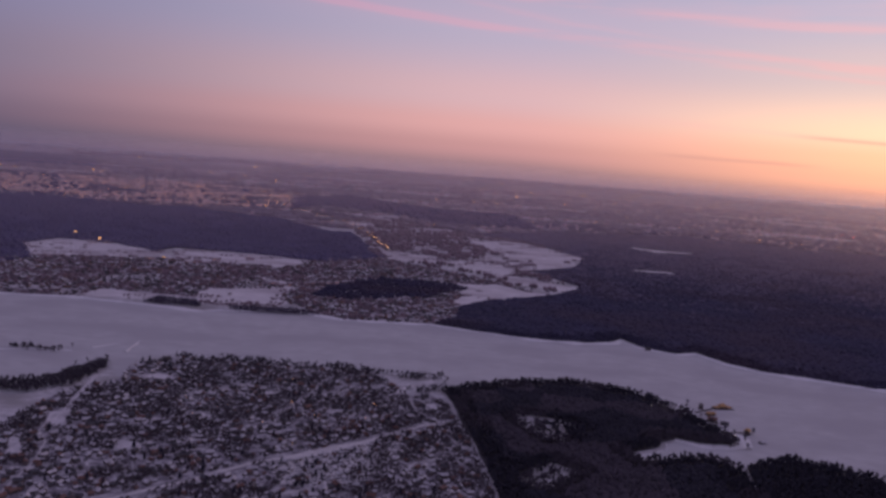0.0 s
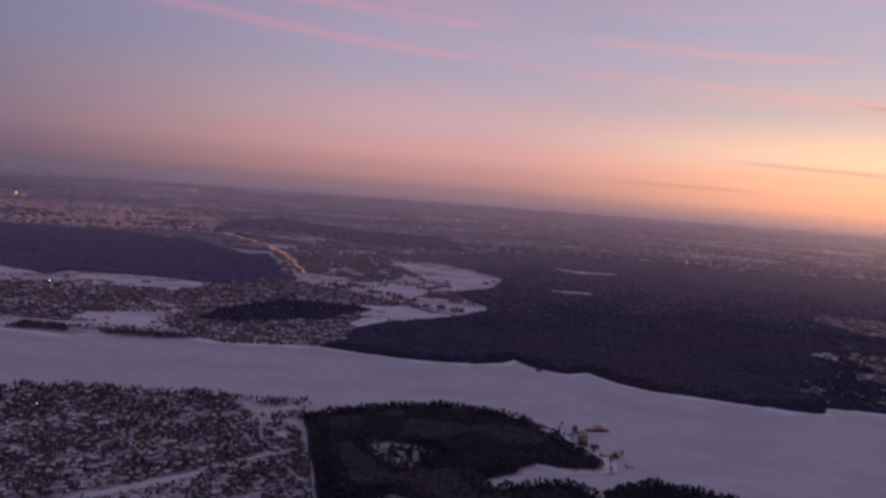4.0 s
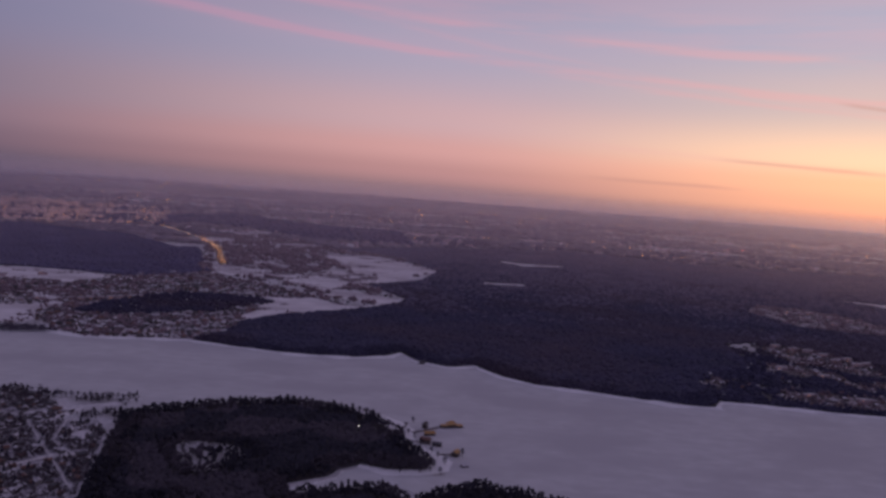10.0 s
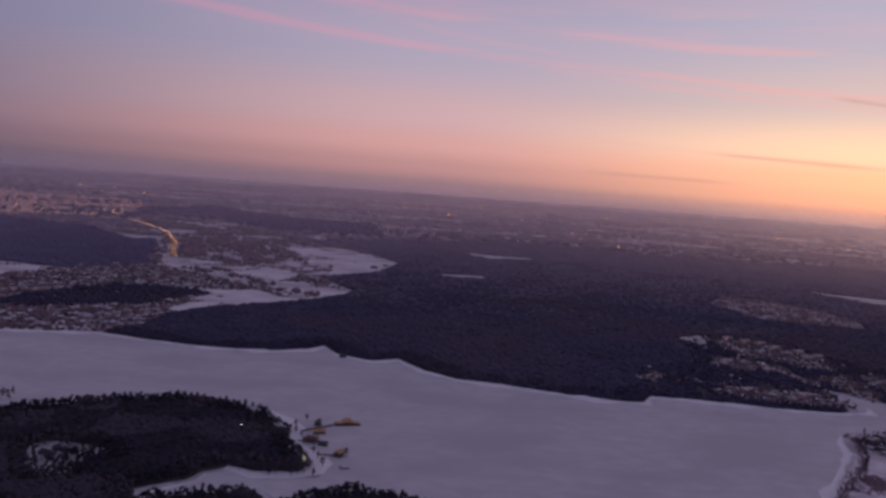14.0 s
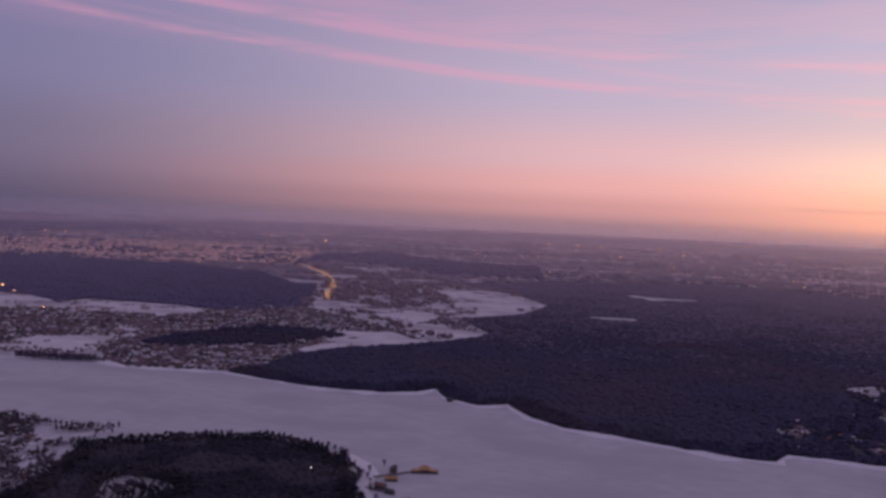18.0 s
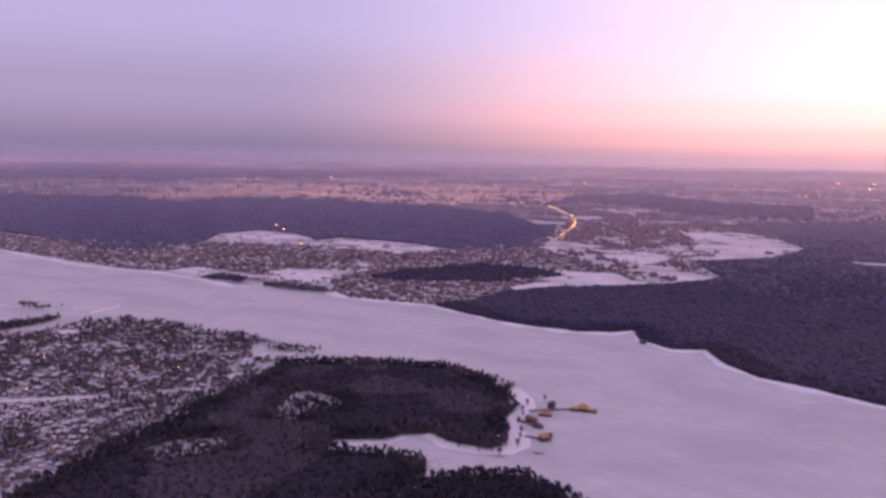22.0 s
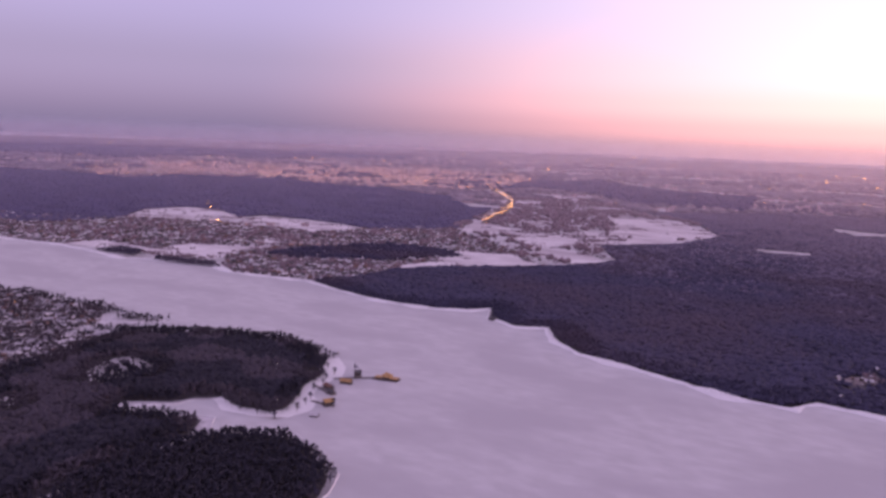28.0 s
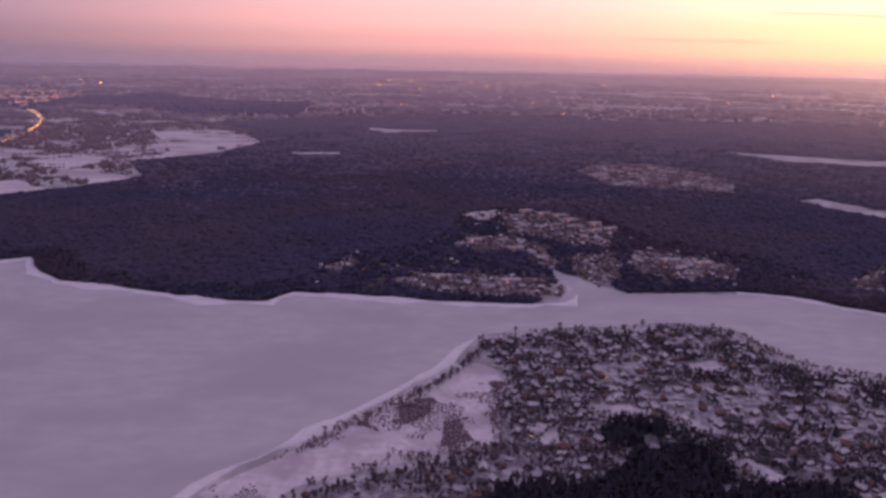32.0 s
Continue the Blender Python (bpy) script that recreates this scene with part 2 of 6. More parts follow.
ROOF_RED = material("rusty_red_roof", (0.2, 0.1, 0.08), 0.7, 0.3, 1.2, tint=(0.24, 0.14, 0.11))
ROOF_DARK = material("dark_slate_roof", (0.09, 0.085, 0.095), 0.7, 0.3, 1.2)
ROOF_OCHRE = material("ochre_sheet_roof", (0.5, 0.30, 0.12), 0.6, 0.2, 1.0)
GLASS_DARK = material("dark_window_glass", (0.03, 0.03, 0.04), 0.15, 0.2, 2.0)
PALE_BLOCK = material("pale_panel_facade", (0.45, 0.345, 0.36), 0.85, 0.12, 0.3, island=0.3)
CITY_MIX = material("distant_city_walls", (0.56, 0.43, 0.44), 0.85, 0.2, 0.1, island=0.3)
ROAD_TAR = material("salted_wet_asphalt", (0.10, 0.09, 0.09), 0.6, 0.3, 0.5)
STEEL = material("galvanised_steel", (0.35, 0.35, 0.36), 0.5, 0.15, 3.0, metal=0.8)
PIER_WOOD = material("grey_pier_planks", (0.12, 0.10, 0.10), 0.9, 0.3, 2.0)


def lamp_glow(name, colour, strength):
    m = material(name, colour, 0.5, 0.02, 1.0)
    b = m.node_tree.nodes["Principled BSDF"]
    b.inputs["Emission Color"].default_value, b.inputs["Emission Strength"].default_value = (*colour, 1), strength
    return m


GLOW_SODIUM = lamp_glow("sodium_lamp", (1.0, 0.45, 0.15), 4.5)
GLOW_WHITE = lamp_glow("white_lamp", (1.0, 0.85, 0.65), 9.0)
GLOW_RED = lamp_glow("red_lamp", (1.0, 0.10, 0.08), 6.0)
GLOW_WINDOW = lamp_glow("lit_window", (1.0, 0.5, 0.34), 1.0)


def mist_material(name, thickness, top, low):
    """Thin twilight mist: lets most light pass and scatters the rest; it thins out with height and toward the ground."""
    m = bpy.data.materials.new(name)
    m.use_nodes = True
    nt = m.node_tree
    nt.nodes.clear()
    sep, pos = nt.nodes.new("ShaderNodeSeparateXYZ"), nt.nodes.new("ShaderNodeTexCoord")
    nt.links.new(pos.outputs["Object"], sep.inputs[0])
    ramps = []
    for lo, hi, a, b in ((45.0, top, thickness, 0.0), (0.0, low, 0.0, 1.0)):
        r = nt.nodes.new("ShaderNodeMapRange")
        r.interpolation_type = "SMOOTHSTEP"
        for i, q in enumerate((lo, hi, a, b)):
            r.inputs[i + 1].default_value = q
        nt.links.new(sep.outputs[2], r.inputs[0])
        ramps.append(r.outputs[0])
    both = nt.nodes.new("ShaderNodeMath")
    both.operation = "MULTIPLY"
    nt.links.new(ramps[0], both.inputs[0])
    nt.links.new(ramps[1], both.inputs[1])
    see, front, back = nt.nodes.new("ShaderNodeBsdfTransparent"), nt.nodes.new("ShaderNodeBsdfRefraction"), nt.nodes.new("ShaderNodeBsdfTranslucent")
    front.inputs[0].default_value, back.inputs[0].default_value = (0.95, 0.90, 0.98, 1), (0.88, 0.78, 0.94, 1)
    half, mix, out = nt.nodes.new("ShaderNodeMixShader"), nt.nodes.new("ShaderNodeMixShader"), nt.nodes.new("ShaderNodeOutputMaterial")
    front.inputs["Roughness"].default_value, front.inputs["IOR"].default_value = 0.75, 1.25
    half.inputs[0].default_value = 0.45
    nt.links.new(front.outputs[0], half.inputs[1])
    nt.links.new(back.outputs[0], half.inputs[2])
    nt.links.new(both.outputs[0], mix.inputs[0])
    nt.links.new(see.outputs[0], mix.inputs[1])
    nt.links.new(half.outputs[0], mix.inputs[2])
    nt.links.new(mix.outputs[0], out.inputs[0])
    return m


# ---- building helpers ----
def part(name, bm, mat, parent=None, label=""):
    """Links a bmesh, or a mesh, as one mesh object under a thing or a part."""
    if isinstance(bm, bpy.types.Mesh):
        me = bm
    else:
        me = bpy.data.meshes.new(name)
        bm.to_mesh(me)
        bm.free()
    if mat and not me.materials:
        me.materials.append(mat)
    ob = new(name, me)
    if parent:
        ob.parent = parent
    if label:
        tagged(ob, label)
    return ob


def thing(name, x, y, z, label, category, group="", turn=0.0):
    ob = new(name)
    ob.matrix_basis = pose(x, y, z, 0, 0, turn)
    ob.empty_display_size = 0.2
    return tagged(ob, label, category, group)


def arrays_mesh(name, verts, tris, mats, index=None, smooth=False):
    """A mesh of triangles from numpy arrays."""
    me = bpy.data.meshes.new(name)
    me.vertices.add(len(verts))
    me.vertices.foreach_set("co", np.ascontiguousarray(verts, np.float32).ravel())
    me.loops.add(len(tris) * 3)
    me.loops.foreach_set("vertex_index", np.ascontiguousarray(tris, np.int32).ravel())
    me.polygons.add(len(tris))
    me.polygons.foreach_set("loop_start", np.arange(0, len(tris) * 3, 3, dtype=np.int32))
    for m in mats:
        me.materials.append(m)
    if index is not None:
        me.polygons.foreach_set("material_index", np.ascontiguousarray(index, np.int32))
    me.polygons.foreach_set("use_smooth", np.full(len(tris), smooth))
    me.update(calc_edges=True)
    return me


def inside(pts, poly):
    """Which of the points lie in the polygon."""
    p, res = np.asarray(poly, float), np.zeros(len(pts), bool)
    x, y = pts[:, 0], pts[:, 1]
    for (ax, ay), (bx, by) in zip(p, np.roll(p, -1, 0)):
        if ay != by:
            res ^= ((ay > y) != (by > y)) & (x < (bx - ax) * (y - ay) / (by - ay) + ax)
    return res


def nearness(pts, line):
    """Distance of the points from a polyline."""
    d = np.full(len(pts), 1e9)
    for a, b in zip(np.asarray(line, float)[:-1], np.asarray(line, float)[1:]):
        u = np.clip(((pts - a) @ (b - a)) / max((b - a) @ (b - a), 1e-9), 0, 1)
        d = np.minimum(d, np.hypot(*(pts - a - u[:, None] * (b - a)).T))
    return d


def rough_line(line, step, wobble, closed=False):
    """A line with extra points and a natural waver."""
    out, pts = [], [Vector((*p, 0)) for p in line]
    if closed:
        pts.append(pts[0])
    for a, b in zip(pts[:-1], pts[1:]):
        n = max(1, int((b - a).length / step))
        for i in range(n):
            p = a.lerp(b, i / n)
            w = noise.noise_vector(p * 0.13) * wobble + noise.noise_vector(p * 0.5) * wobble * 0.4
            out.append((p.x + w.x, p.y + w.y))
    if not closed:
        out.append((pts[-1].x, pts[-1].y))
    return out


RNG = np.random.default_rng(7)


def value_noise(pts, scale, seed):
    """Smooth noise between 0 and 1 over the plan."""
    g = np.random.default_rng(seed).random((64, 64))
    q = pts / scale
    i = np.floor(q).astype(int)
    f = q - i
    f = f * f * (3 - 2 * f)
    a, b = g[i[:, 0] % 64, i[:, 1] % 64], g[(i[:, 0] + 1) % 64, i[:, 1] % 64]
    c, d = g[i[:, 0] % 64, (i[:, 1] + 1) % 64], g[(i[:, 0] + 1) % 64, (i[:, 1] + 1) % 64]
    return (a * (1 - f[:, 0]) + b * f[:, 0]) * (1 - f[:, 1]) + (c * (1 - f[:, 0]) + d * f[:, 0]) * f[:, 1]


def scatter(poly, step, holes=(), jitter=0.45):
    """Points of a jittered grid inside a polygon and outside the holes."""
    p = np.asarray(poly, float)
    (x0, y0), (x1, y1) = p.min(0), p.max(0)
    gx, gy = np.meshgrid(np.arange(x0, x1, step), np.arange(y0, y1, step))
    pts = np.c_[gx.ravel(), gy.ravel()]
    pts = pts + RNG.uniform(-jitter, jitter, pts.shape) * step
    keep = inside(pts, poly)
    for h in holes:
        keep &= ~inside(pts, h)
    return pts[keep]


def planted(name, pts, templates, size, spread, mats, label, category="forest", z=0.0, flat=1.0):
    """One object of kind stuff: a template at every point, turned and scaled at random."""
    if not len(pts):
        return None
    V, F, I, base = [], [], [], 0
    which = RNG.integers(0, len(templates), len(pts))
    for k, (tv, tf, ti) in enumerate(templates):
        p = pts[which == k]
        if not len(p):
            continue
        a = RNG.uniform(0, 2 * np.pi, len(p))
        s = size * RNG.uniform(1 - spread, 1 + spread, len(p))
        h = s * flat * RNG.uniform(0.85, 1.2, len(p))
        c, q = np.cos(a)[:, None], np.sin(a)[:, None]
        v = np.stack([(tv[:, 0] * c - tv[:, 1] * q) * s[:, None] + p[:, :1], (tv[:, 0] * q + tv[:, 1] * c) * s[:, None] + p[:, 1:],
                      tv[:, 2] * h[:, None] + z], -1)
        V.append(v.reshape(-1, 3))
        F.append((tf[None] + (np.arange(len(p)) * len(tv))[:, None, None]).reshape(-1, 3) + base)
        I.append(np.tile(ti, len(p)))
        base += v.shape[0] * v.shape[1]
    ob = new(name, arrays_mesh(name, np.concatenate(V), np.concatenate(F), mats, np.concatenate(I), category in ("forest", "trees")))
    return tagged(ob, label, category, kind="stuff")


# ---- tree shapes, one high ----
def cone_ring(z0, z1, r, sides, rng, lean=0.04):
    """A ragged skirt of branches."""
    v = [(rng.normal(0, lean), rng.normal(0, lean), z1)]
    for i in range(sides):
        a = 2 * math.pi * i / sides + rng.uniform(-0.2, 0.2)
        q = r * rng.uniform(0.65, 1.15)
        v.append((q * math.cos(a), q * math.sin(a), z0 + rng.uniform(-0.03, 0.05)))
    f = [(0, 1 + i, 1 + (i + 1) % sides) for i in range(sides)]
    return v, f


def clump(cx, cy, cz, r, rng):
    """An uneven tuft of twigs."""
    v = [(cx, cy, cz + r * rng.uniform(0.8, 1.3))]
    for i in range(5):
        a = 2 * math.pi * i / 5 + rng.uniform(-0.3, 0.3)
        q = r * rng.uniform(0.7, 1.25)
        v.append((cx + q * math.cos(a), cy + q * math.sin(a), cz + r * rng.uniform(-0.25, 0.3)))
    v.append((cx, cy, cz - r * rng.uniform(0.6, 1.0)))
    f = [(0, 1 + i, 1 + (i + 1) % 5) for i in range(5)] + [(6, 1 + (i + 1) % 5, 1 + i) for i in range(5)]
    return v, f


def trunk_shape(h, r):
    v = [(r * math.cos(a), r * math.sin(a), 0) for a in (0, 2.1, 4.2)] + [(0, 0, h)]
    return v, [(0, 1, 3), (1, 2, 3), (2, 0, 3)]


def gather(pieces):
    V, F, I = [], [], []
    for (v, f), m in pieces:
        F += [tuple(i + len(V) for i in q) for q in f]
        I += [m] * len(f)
        V += v
    return np.array(V, float), np.array(F, int), np.array(I, int)


def pine_shape(seed):
    g = np.random.default_rng(seed)
    p = [(trunk_shape(0.7, 0.03), 1)]
    for z0, z1, r in ((0.22, 0.62, 0.27), (0.42, 0.82, 0.21), (0.62, 1.0, 0.14)):
        p.append((cone_ring(z0, z1, r, 6, g), 0))
    return gather(p)


def leafless_shape(seed, n=4):
    g = np.random.default_rng(seed)
    p = [(trunk_shape(0.85, 0.035), 1)]
    for i in range(n):
        a, q = g.uniform(0, 6.28), g.uniform(0.05, 0.2)
        p.append((clump(q * math.cos(a), q * math.sin(a), g.uniform(0.42, 0.82), g.uniform(0.12, 0.2), g), 0))
    return gather(p)


def grove_shape(seed):
    """Several crowns grown together, for woods far away."""
    g = np.random.default_rng(seed)
    return gather([(clump(g.uniform(-0.5, 0.5), g.uniform(-0.5, 0.5), g.uniform(0.15, 0.32), g.uniform(0.3, 0.5), g), 0) for _ in range(3)])


PINES = [pine_shape(i) for i in range(4)]
LEAFLESS = [leafless_shape(10 + i) for i in range(4)]
GROVES = [grove_shape(20 + i) for i in range(4)]

# ---- the plan ----
NORTH = [(-1775, 565), (-741, 481), (-401.4, 456), (-253, 438), (-200, 447), (-144, 441), (-118, 436), (-100, 446), (-72, 456), (-62, 452),
         (-42, 443), (-20, 446), (8, 449), (33, 440), (62, 432), (90, 433), (106, 440), (112, 449), (119, 434), (136, 424), (148, 430), (158, 412),
         (172, 400), (195, 393), (217, 385), (232, 380), (248, 379), (250, 385), (254, 390), (270, 388), (290, 384), (310, 381), (332, 380),
         (344, 383), (348, 392), (349, 408), (346, 418), (356, 405), (363, 397), (366, 394), (383, 395), (404, 397), (421, 393), (434, 381),
         (446, 372), (505, 362), (780, 323)]
SOUTH_E = [(770, 270), (500, 312), (430, 325), (416, 327), (399, 329), (393, 336), (393, 350), (389, 362), (374, 366), (355, 361), (338, 360),
           (322, 356), (313, 351), (307, 342), (303, 331), (292, 315), (285, 306), (277, 296), (268, 285), (256, 271), (244, 238), (229, 203),
           (199, 186)]
SOUTH_W = [(174, 208.6), (165.9, 240.8), (164.1, 257.6), (160.4, 267), (147.5, 275.4), (136.3, 280.1), (122.4, 273.5), (116.9, 268.8), (110.4, 277.2), (98.3, 273.5),
           (88.2, 270.7), (81.7, 268.8), (94.5, 279.1), (95.4, 284.8), (100, 288.5), (108.4, 283.8), (120.5, 284.8), (125.2, 285.7), (127, 293.3), (122.3, 303.7), (116.6, 314.1),
           (115.6, 326.5), (109.9, 331.3), (104.1, 343.8), (88.9, 350.5), (70.9, 356.4), (48.3, 349.7), (16.7, 329.8), (-0.2, 319.4), (2.3, 331.8), (17.2, 345.1), (-13.3, 343.5),
           (-27, 352.4), (-47.1, 346.7), (-72.4, 347.9), (-98.8, 346.2)]
SOUTH_FAR = [(-112.1, 334.8), (-109.2, 309.7), (-122.7, 328.1), (-122.3, 292.5), (-130.6, 280.1), (-163.1, 283.5), (-288.5, 328.3), (-732, 385.7), (-1712, 451)]
SOUTH = SOUTH_E + SOUTH_W + SOUTH_FAR

PINE_WOOD = [(16.7, 326.9), (37.2, 341.1), (48.4, 346.8), (71, 353.5), (89, 347.6), (102.3, 340.9), (107.1, 330.3), (112.8, 324.6), (113.8, 313.2), (119.5, 302.7), (123.3, 293.3),
             (121.4, 287.6), (108.4, 286.6), (100, 290.4), (93.5, 285.7), (91.7, 280.1), (80.7, 272.6), (82.7, 266), (98.3, 271.6), (108.5, 274.4), (114.2, 265), (114.5, 226.8), (117.4, 207.6), (109.3, 194.9),
             (93, 184.9), (71, 182.1), (52.4, 189.3), (39, 206.7), (34.9, 228), (27.4, 275.7), (20, 311.6)]
PINE_WOOD_B = [(116.9, 266), (122.5, 271.6), (136.3, 278.2), (146.5, 273.5), (158.6, 265.1), (162.2, 255.7), (166.7, 229.7), (158.5, 207.7), (142.1, 196.7), (123.8, 206.6), (112.6, 236.1)]
CLEARINGS = [[(42.8, 298.3), (44.9, 303.8), (51.6, 303.9), (63.8, 299.2), (67.1, 293.4), (61.4, 290.7), (60, 280.2), (53.2, 278), (47.6, 287.2)], [(40.3, 241), (49.7, 237.3), (60.6, 253.1), (53.1, 257.8), (43.9, 250.3)]]
EAST_WOOD = [(8, 452), (33, 442.5), (62, 434.5), (90, 435.5), (106, 442.5), (112, 452), (119, 436.5), (136, 426.5), (148, 432.5), (158, 414.5),
             (172, 402.5), (195, 395.5), (217, 387.5), (232, 382.5), (248, 381.5), (250, 387.5), (254, 392.5), (270, 390.5), (290, 386.5),
             (310, 383.5), (332, 382.5), (343, 400), (344, 424), (358, 412), (366, 400), (366, 396.5), (383, 397.5), (404, 399.5), (421, 395.5),
             (434, 383.5), (446, 374.5), (760, 360), (994, 461), (1123, 1081), (771, 1198), (544, 1175), (372.7, 1273), (147, 1145), (31.8, 1029),
             (108.2, 951), (151, 843), (130, 757), (85.4, 706), (116, 640), (113, 622), (88, 580), (60, 556), (36, 534), (22, 508), (20, 480)]
HAMLET_E = [[(333.3, 535), (365.6, 537), (385.7, 498), (374.6, 460), (356.8, 467), (334.5, 488)],
            [(305.7, 457), (316.2, 481), (336.5, 483), (345.8, 459), (350.7, 431.3), (342.7, 421.1), (338.1, 453), (319.9, 459)],
            [(284.6, 410.5), (298.7, 418.8), (327.5, 416.4), (339.5, 413.3), (345.9, 397.3), (341.5, 387.5), (321, 387.8), (306.2, 389.7), (286.9, 402.7)],
            [(355.7, 447.5), (375.4, 453), (367.1, 408.8), (357.7, 402.7), (351.2, 421.6)],
            [(383.8, 459), (410.4, 446.1), (417, 433.3), (412, 414.7), (388.4, 412), (374.7, 422.8)],
            [(255.5, 424.4), (268.2, 434.4), (274.2, 427.1), (261.4, 419.2)],
            [(448.7, 409.2), (479, 438.4), (457, 399.1), (449, 402.2)]]
HAMLET_N = [(401.7, 698), (428.5, 738), (469, 744), (494, 700), (500, 649), (484, 607), (444, 614), (412.4, 628)]
HAMLET_AREA = [(316.1, 536), (344.4, 549), (383.2, 528), (396.8, 481), (428.5, 450), (442, 420.1), (426.4, 401.5), (405.2, 404.4), (384.7, 402.5), (365.2, 408.4), (347.7, 422.8), (342.2, 392), (295, 393), (255.2, 396.3), (259.5, 436.9), (302.2, 469)]
CREEK = [(343, 426), (346, 424), (352, 413), (358, 405), (366, 395), (350, 391), (349, 408), (344, 418)]
GLADES = [[(188, 761), (227, 763), (228, 786), (188, 783)],
          [(228, 997), (252, 955), (306, 978), (310, 1001), (262, 1003), (235, 1021)],
          [(552, 843), (590, 824), (655, 792), (705, 778), (690, 742), (640, 745), (585, 768)],
          [(512, 586), (528, 595), (546, 560), (606, 533), (594, 503), (537, 528), (518, 555)],
          [(312, 531), (334, 545), (338, 534), (324, 514)]]
WEST_WOOD = [(-1145, 824), (-944, 911), (-862, 939), (-698, 915), (-702, 1025), (-604, 1080), (-531, 1104), (-418.2, 1064), (-360.8, 1097),
             (-271.7, 1042), (-224.8, 1039), (-134.2, 914), (-108.9, 922), (-74.6, 801), (-67.9, 758), (-49.4, 730), (-65, 694), (-94.6, 662),
             (-130, 675), (-173.9, 680), (-225.4, 680), (-230.3, 650), (-281.4, 681), (-326.7, 682), (-334.2, 636), (-288.4, 569), (-294.9, 529),
             (-311.3, 498), (-437.2, 524), (-991, 587)]
TOWN_N = [(-989, 565), (-436.9, 518), (-309.3, 551), (-292.8, 585), (-240.5, 613), (-163.5, 616), (-99.8, 667), (-56.3, 726), (21.2, 659), (88, 580),
          (60, 556), (36, 534), (22, 508), (20, 480), (8, 453), (-20, 450), (-42, 447), (-62, 457), (-75, 476), (-151.3, 466), (-218.9, 444.6),
          (-401.6, 461), (-983, 509)]
FIELDS_WIDE = [[(-189, 593), (-219, 656), (-207, 674), (-176, 673), (-149, 687), (-121, 669), (-101, 672), (-106, 630), (-121, 612), (-143, 620), (-165, 610)],
               [(9, 958), (29, 932), (23, 997), (46, 949), (90, 963), (123, 900), (149, 880), (150, 825), (133, 814), (117, 755), (88, 709), (76, 691), (68, 715), (88, 777), (69, 774), (44, 878)],
               [(-45, 708), (-60, 791), (-32, 775), (10, 740), (37, 756), (60, 740), (75, 709), (61, 666), (53, 642), (40, 670), (8, 712), (-19, 707)]]
FIELDS_SMALL = [[(3, 504), (19, 511), (16, 528), (23, 556), (13, 593), (13, 613), (41, 612), (51, 623), (64, 599), (89, 588), (70, 552), (51, 531), (26, 509)],
                [(-297, 579), (-336, 636), (-327, 683), (-278, 694), (-243, 671), (-222, 653), (-222, 621), (-253, 597)],
                [(-198, 452), (-194, 478), (-159, 477), (-138, 476), (-140, 508), (-106, 521), (-97, 529), (-106, 553), (-107, 568), (-87, 527), (-90, 500), (-81, 477), (-88, 463), (-117, 454), (-141, 463), (-164, 456)],
                [(54, 625), (62, 670), (92, 657), (118, 616), (101, 599), (89, 617), (74, 621)],
                [(-143, 1066), (-102, 1075), (-87, 1014), (-123, 1008)],
                [(-178, 1227), (-93, 1187), (-73, 1108), (-154, 1152)],
                [(-36, 1057), (-6, 1068), (6, 1013), (-18, 988)],
                [(-37, 832), (-9, 847), (-0, 807), (-25, 790)],
                [(-21, 600), (8, 605), (14, 581), (-12, 574)],
                [(-121, 563), (-113, 574), (-102, 547), (-111, 539)],
                [(34, 757), (58, 742), (74, 712), (90, 712), (92, 776), (69, 778), (46, 800)]]
FIELDS = FIELDS_WIDE + FIELDS_SMALL
SETTLED = [(-81.3, 848), (-63.9, 737), (-20.1, 703), (21.2, 659), (77.1, 585), (111, 637), (113.1, 628), (85.4, 706), (114, 754), (149.9, 853), (108.2, 951), (31.8, 1029), (-76.4, 1155), (-149.4, 1085), (-105.3, 929)]
TOWN_WOOD = [(-73.3, 507), (-67.7, 541), (-57.8, 568), (-39.9, 597), (-3.3, 603), (26.8, 588), (19.4, 567), (-2.5, 535), (-20.6, 519), (-47.6, 503)]
FAR_BANDS = [[(-235.8, 1175), (-298.1, 1474), (-219.8, 1659), (-115.6, 1532), (-24.6, 1437), (104.1, 1465), (133.3, 1133), (59.9, 1155), (-6.5, 1129), (-96.4, 1254), (-209.3, 1313)],
             [(-2070, 1438), (-2295, 1847), (-2096, 2066), (-1881, 2321), (-1618, 2475), (-1259, 2710), (-988, 2165), (-1148, 2035), (-1133, 1704), (-1343, 1622), (-1245, 1346), (-1529, 1316), (-1520, 1091)]]

# ---- ground, river and banks ----
bm = bmesh.new()
ring = [bm.verts.new((150 + 9000 * math.cos(i * math.pi / 48), 9000 * math.sin(i * math.pi / 48), 0)) for i in range(96)]
bm.faces.new(ring)
bmesh.ops.triangulate(bm, faces=bm.faces[:])
tagged(part("ground", bm, SNOW_LAND), "flat winter land under thin patchy snow, reaching the horizon", "ground", kind="structure")


def sheet(name, outline, z, mat):
    from_above = [Vector((x, y, z)) for x, y in outline]
    bm = bmesh.new()
    f = bm.faces.new([bm.verts.new(p) for p in from_above])
    if f.normal.z < 0 or (f.normal_update() or f.normal.z) < 0:
        f.normal_flip()
    bmesh.ops.triangulate(bm, faces=[f], ngon_method="EAR_CLIP")
    return part(name, bm, mat)


tagged(sheet("water", rough_line(NORTH, 6, 0.8) + rough_line(SOUTH, 6, 0.8), 0.12, SNOW_ICE), "wide frozen river covered with smooth snow", "river", kind="structure")


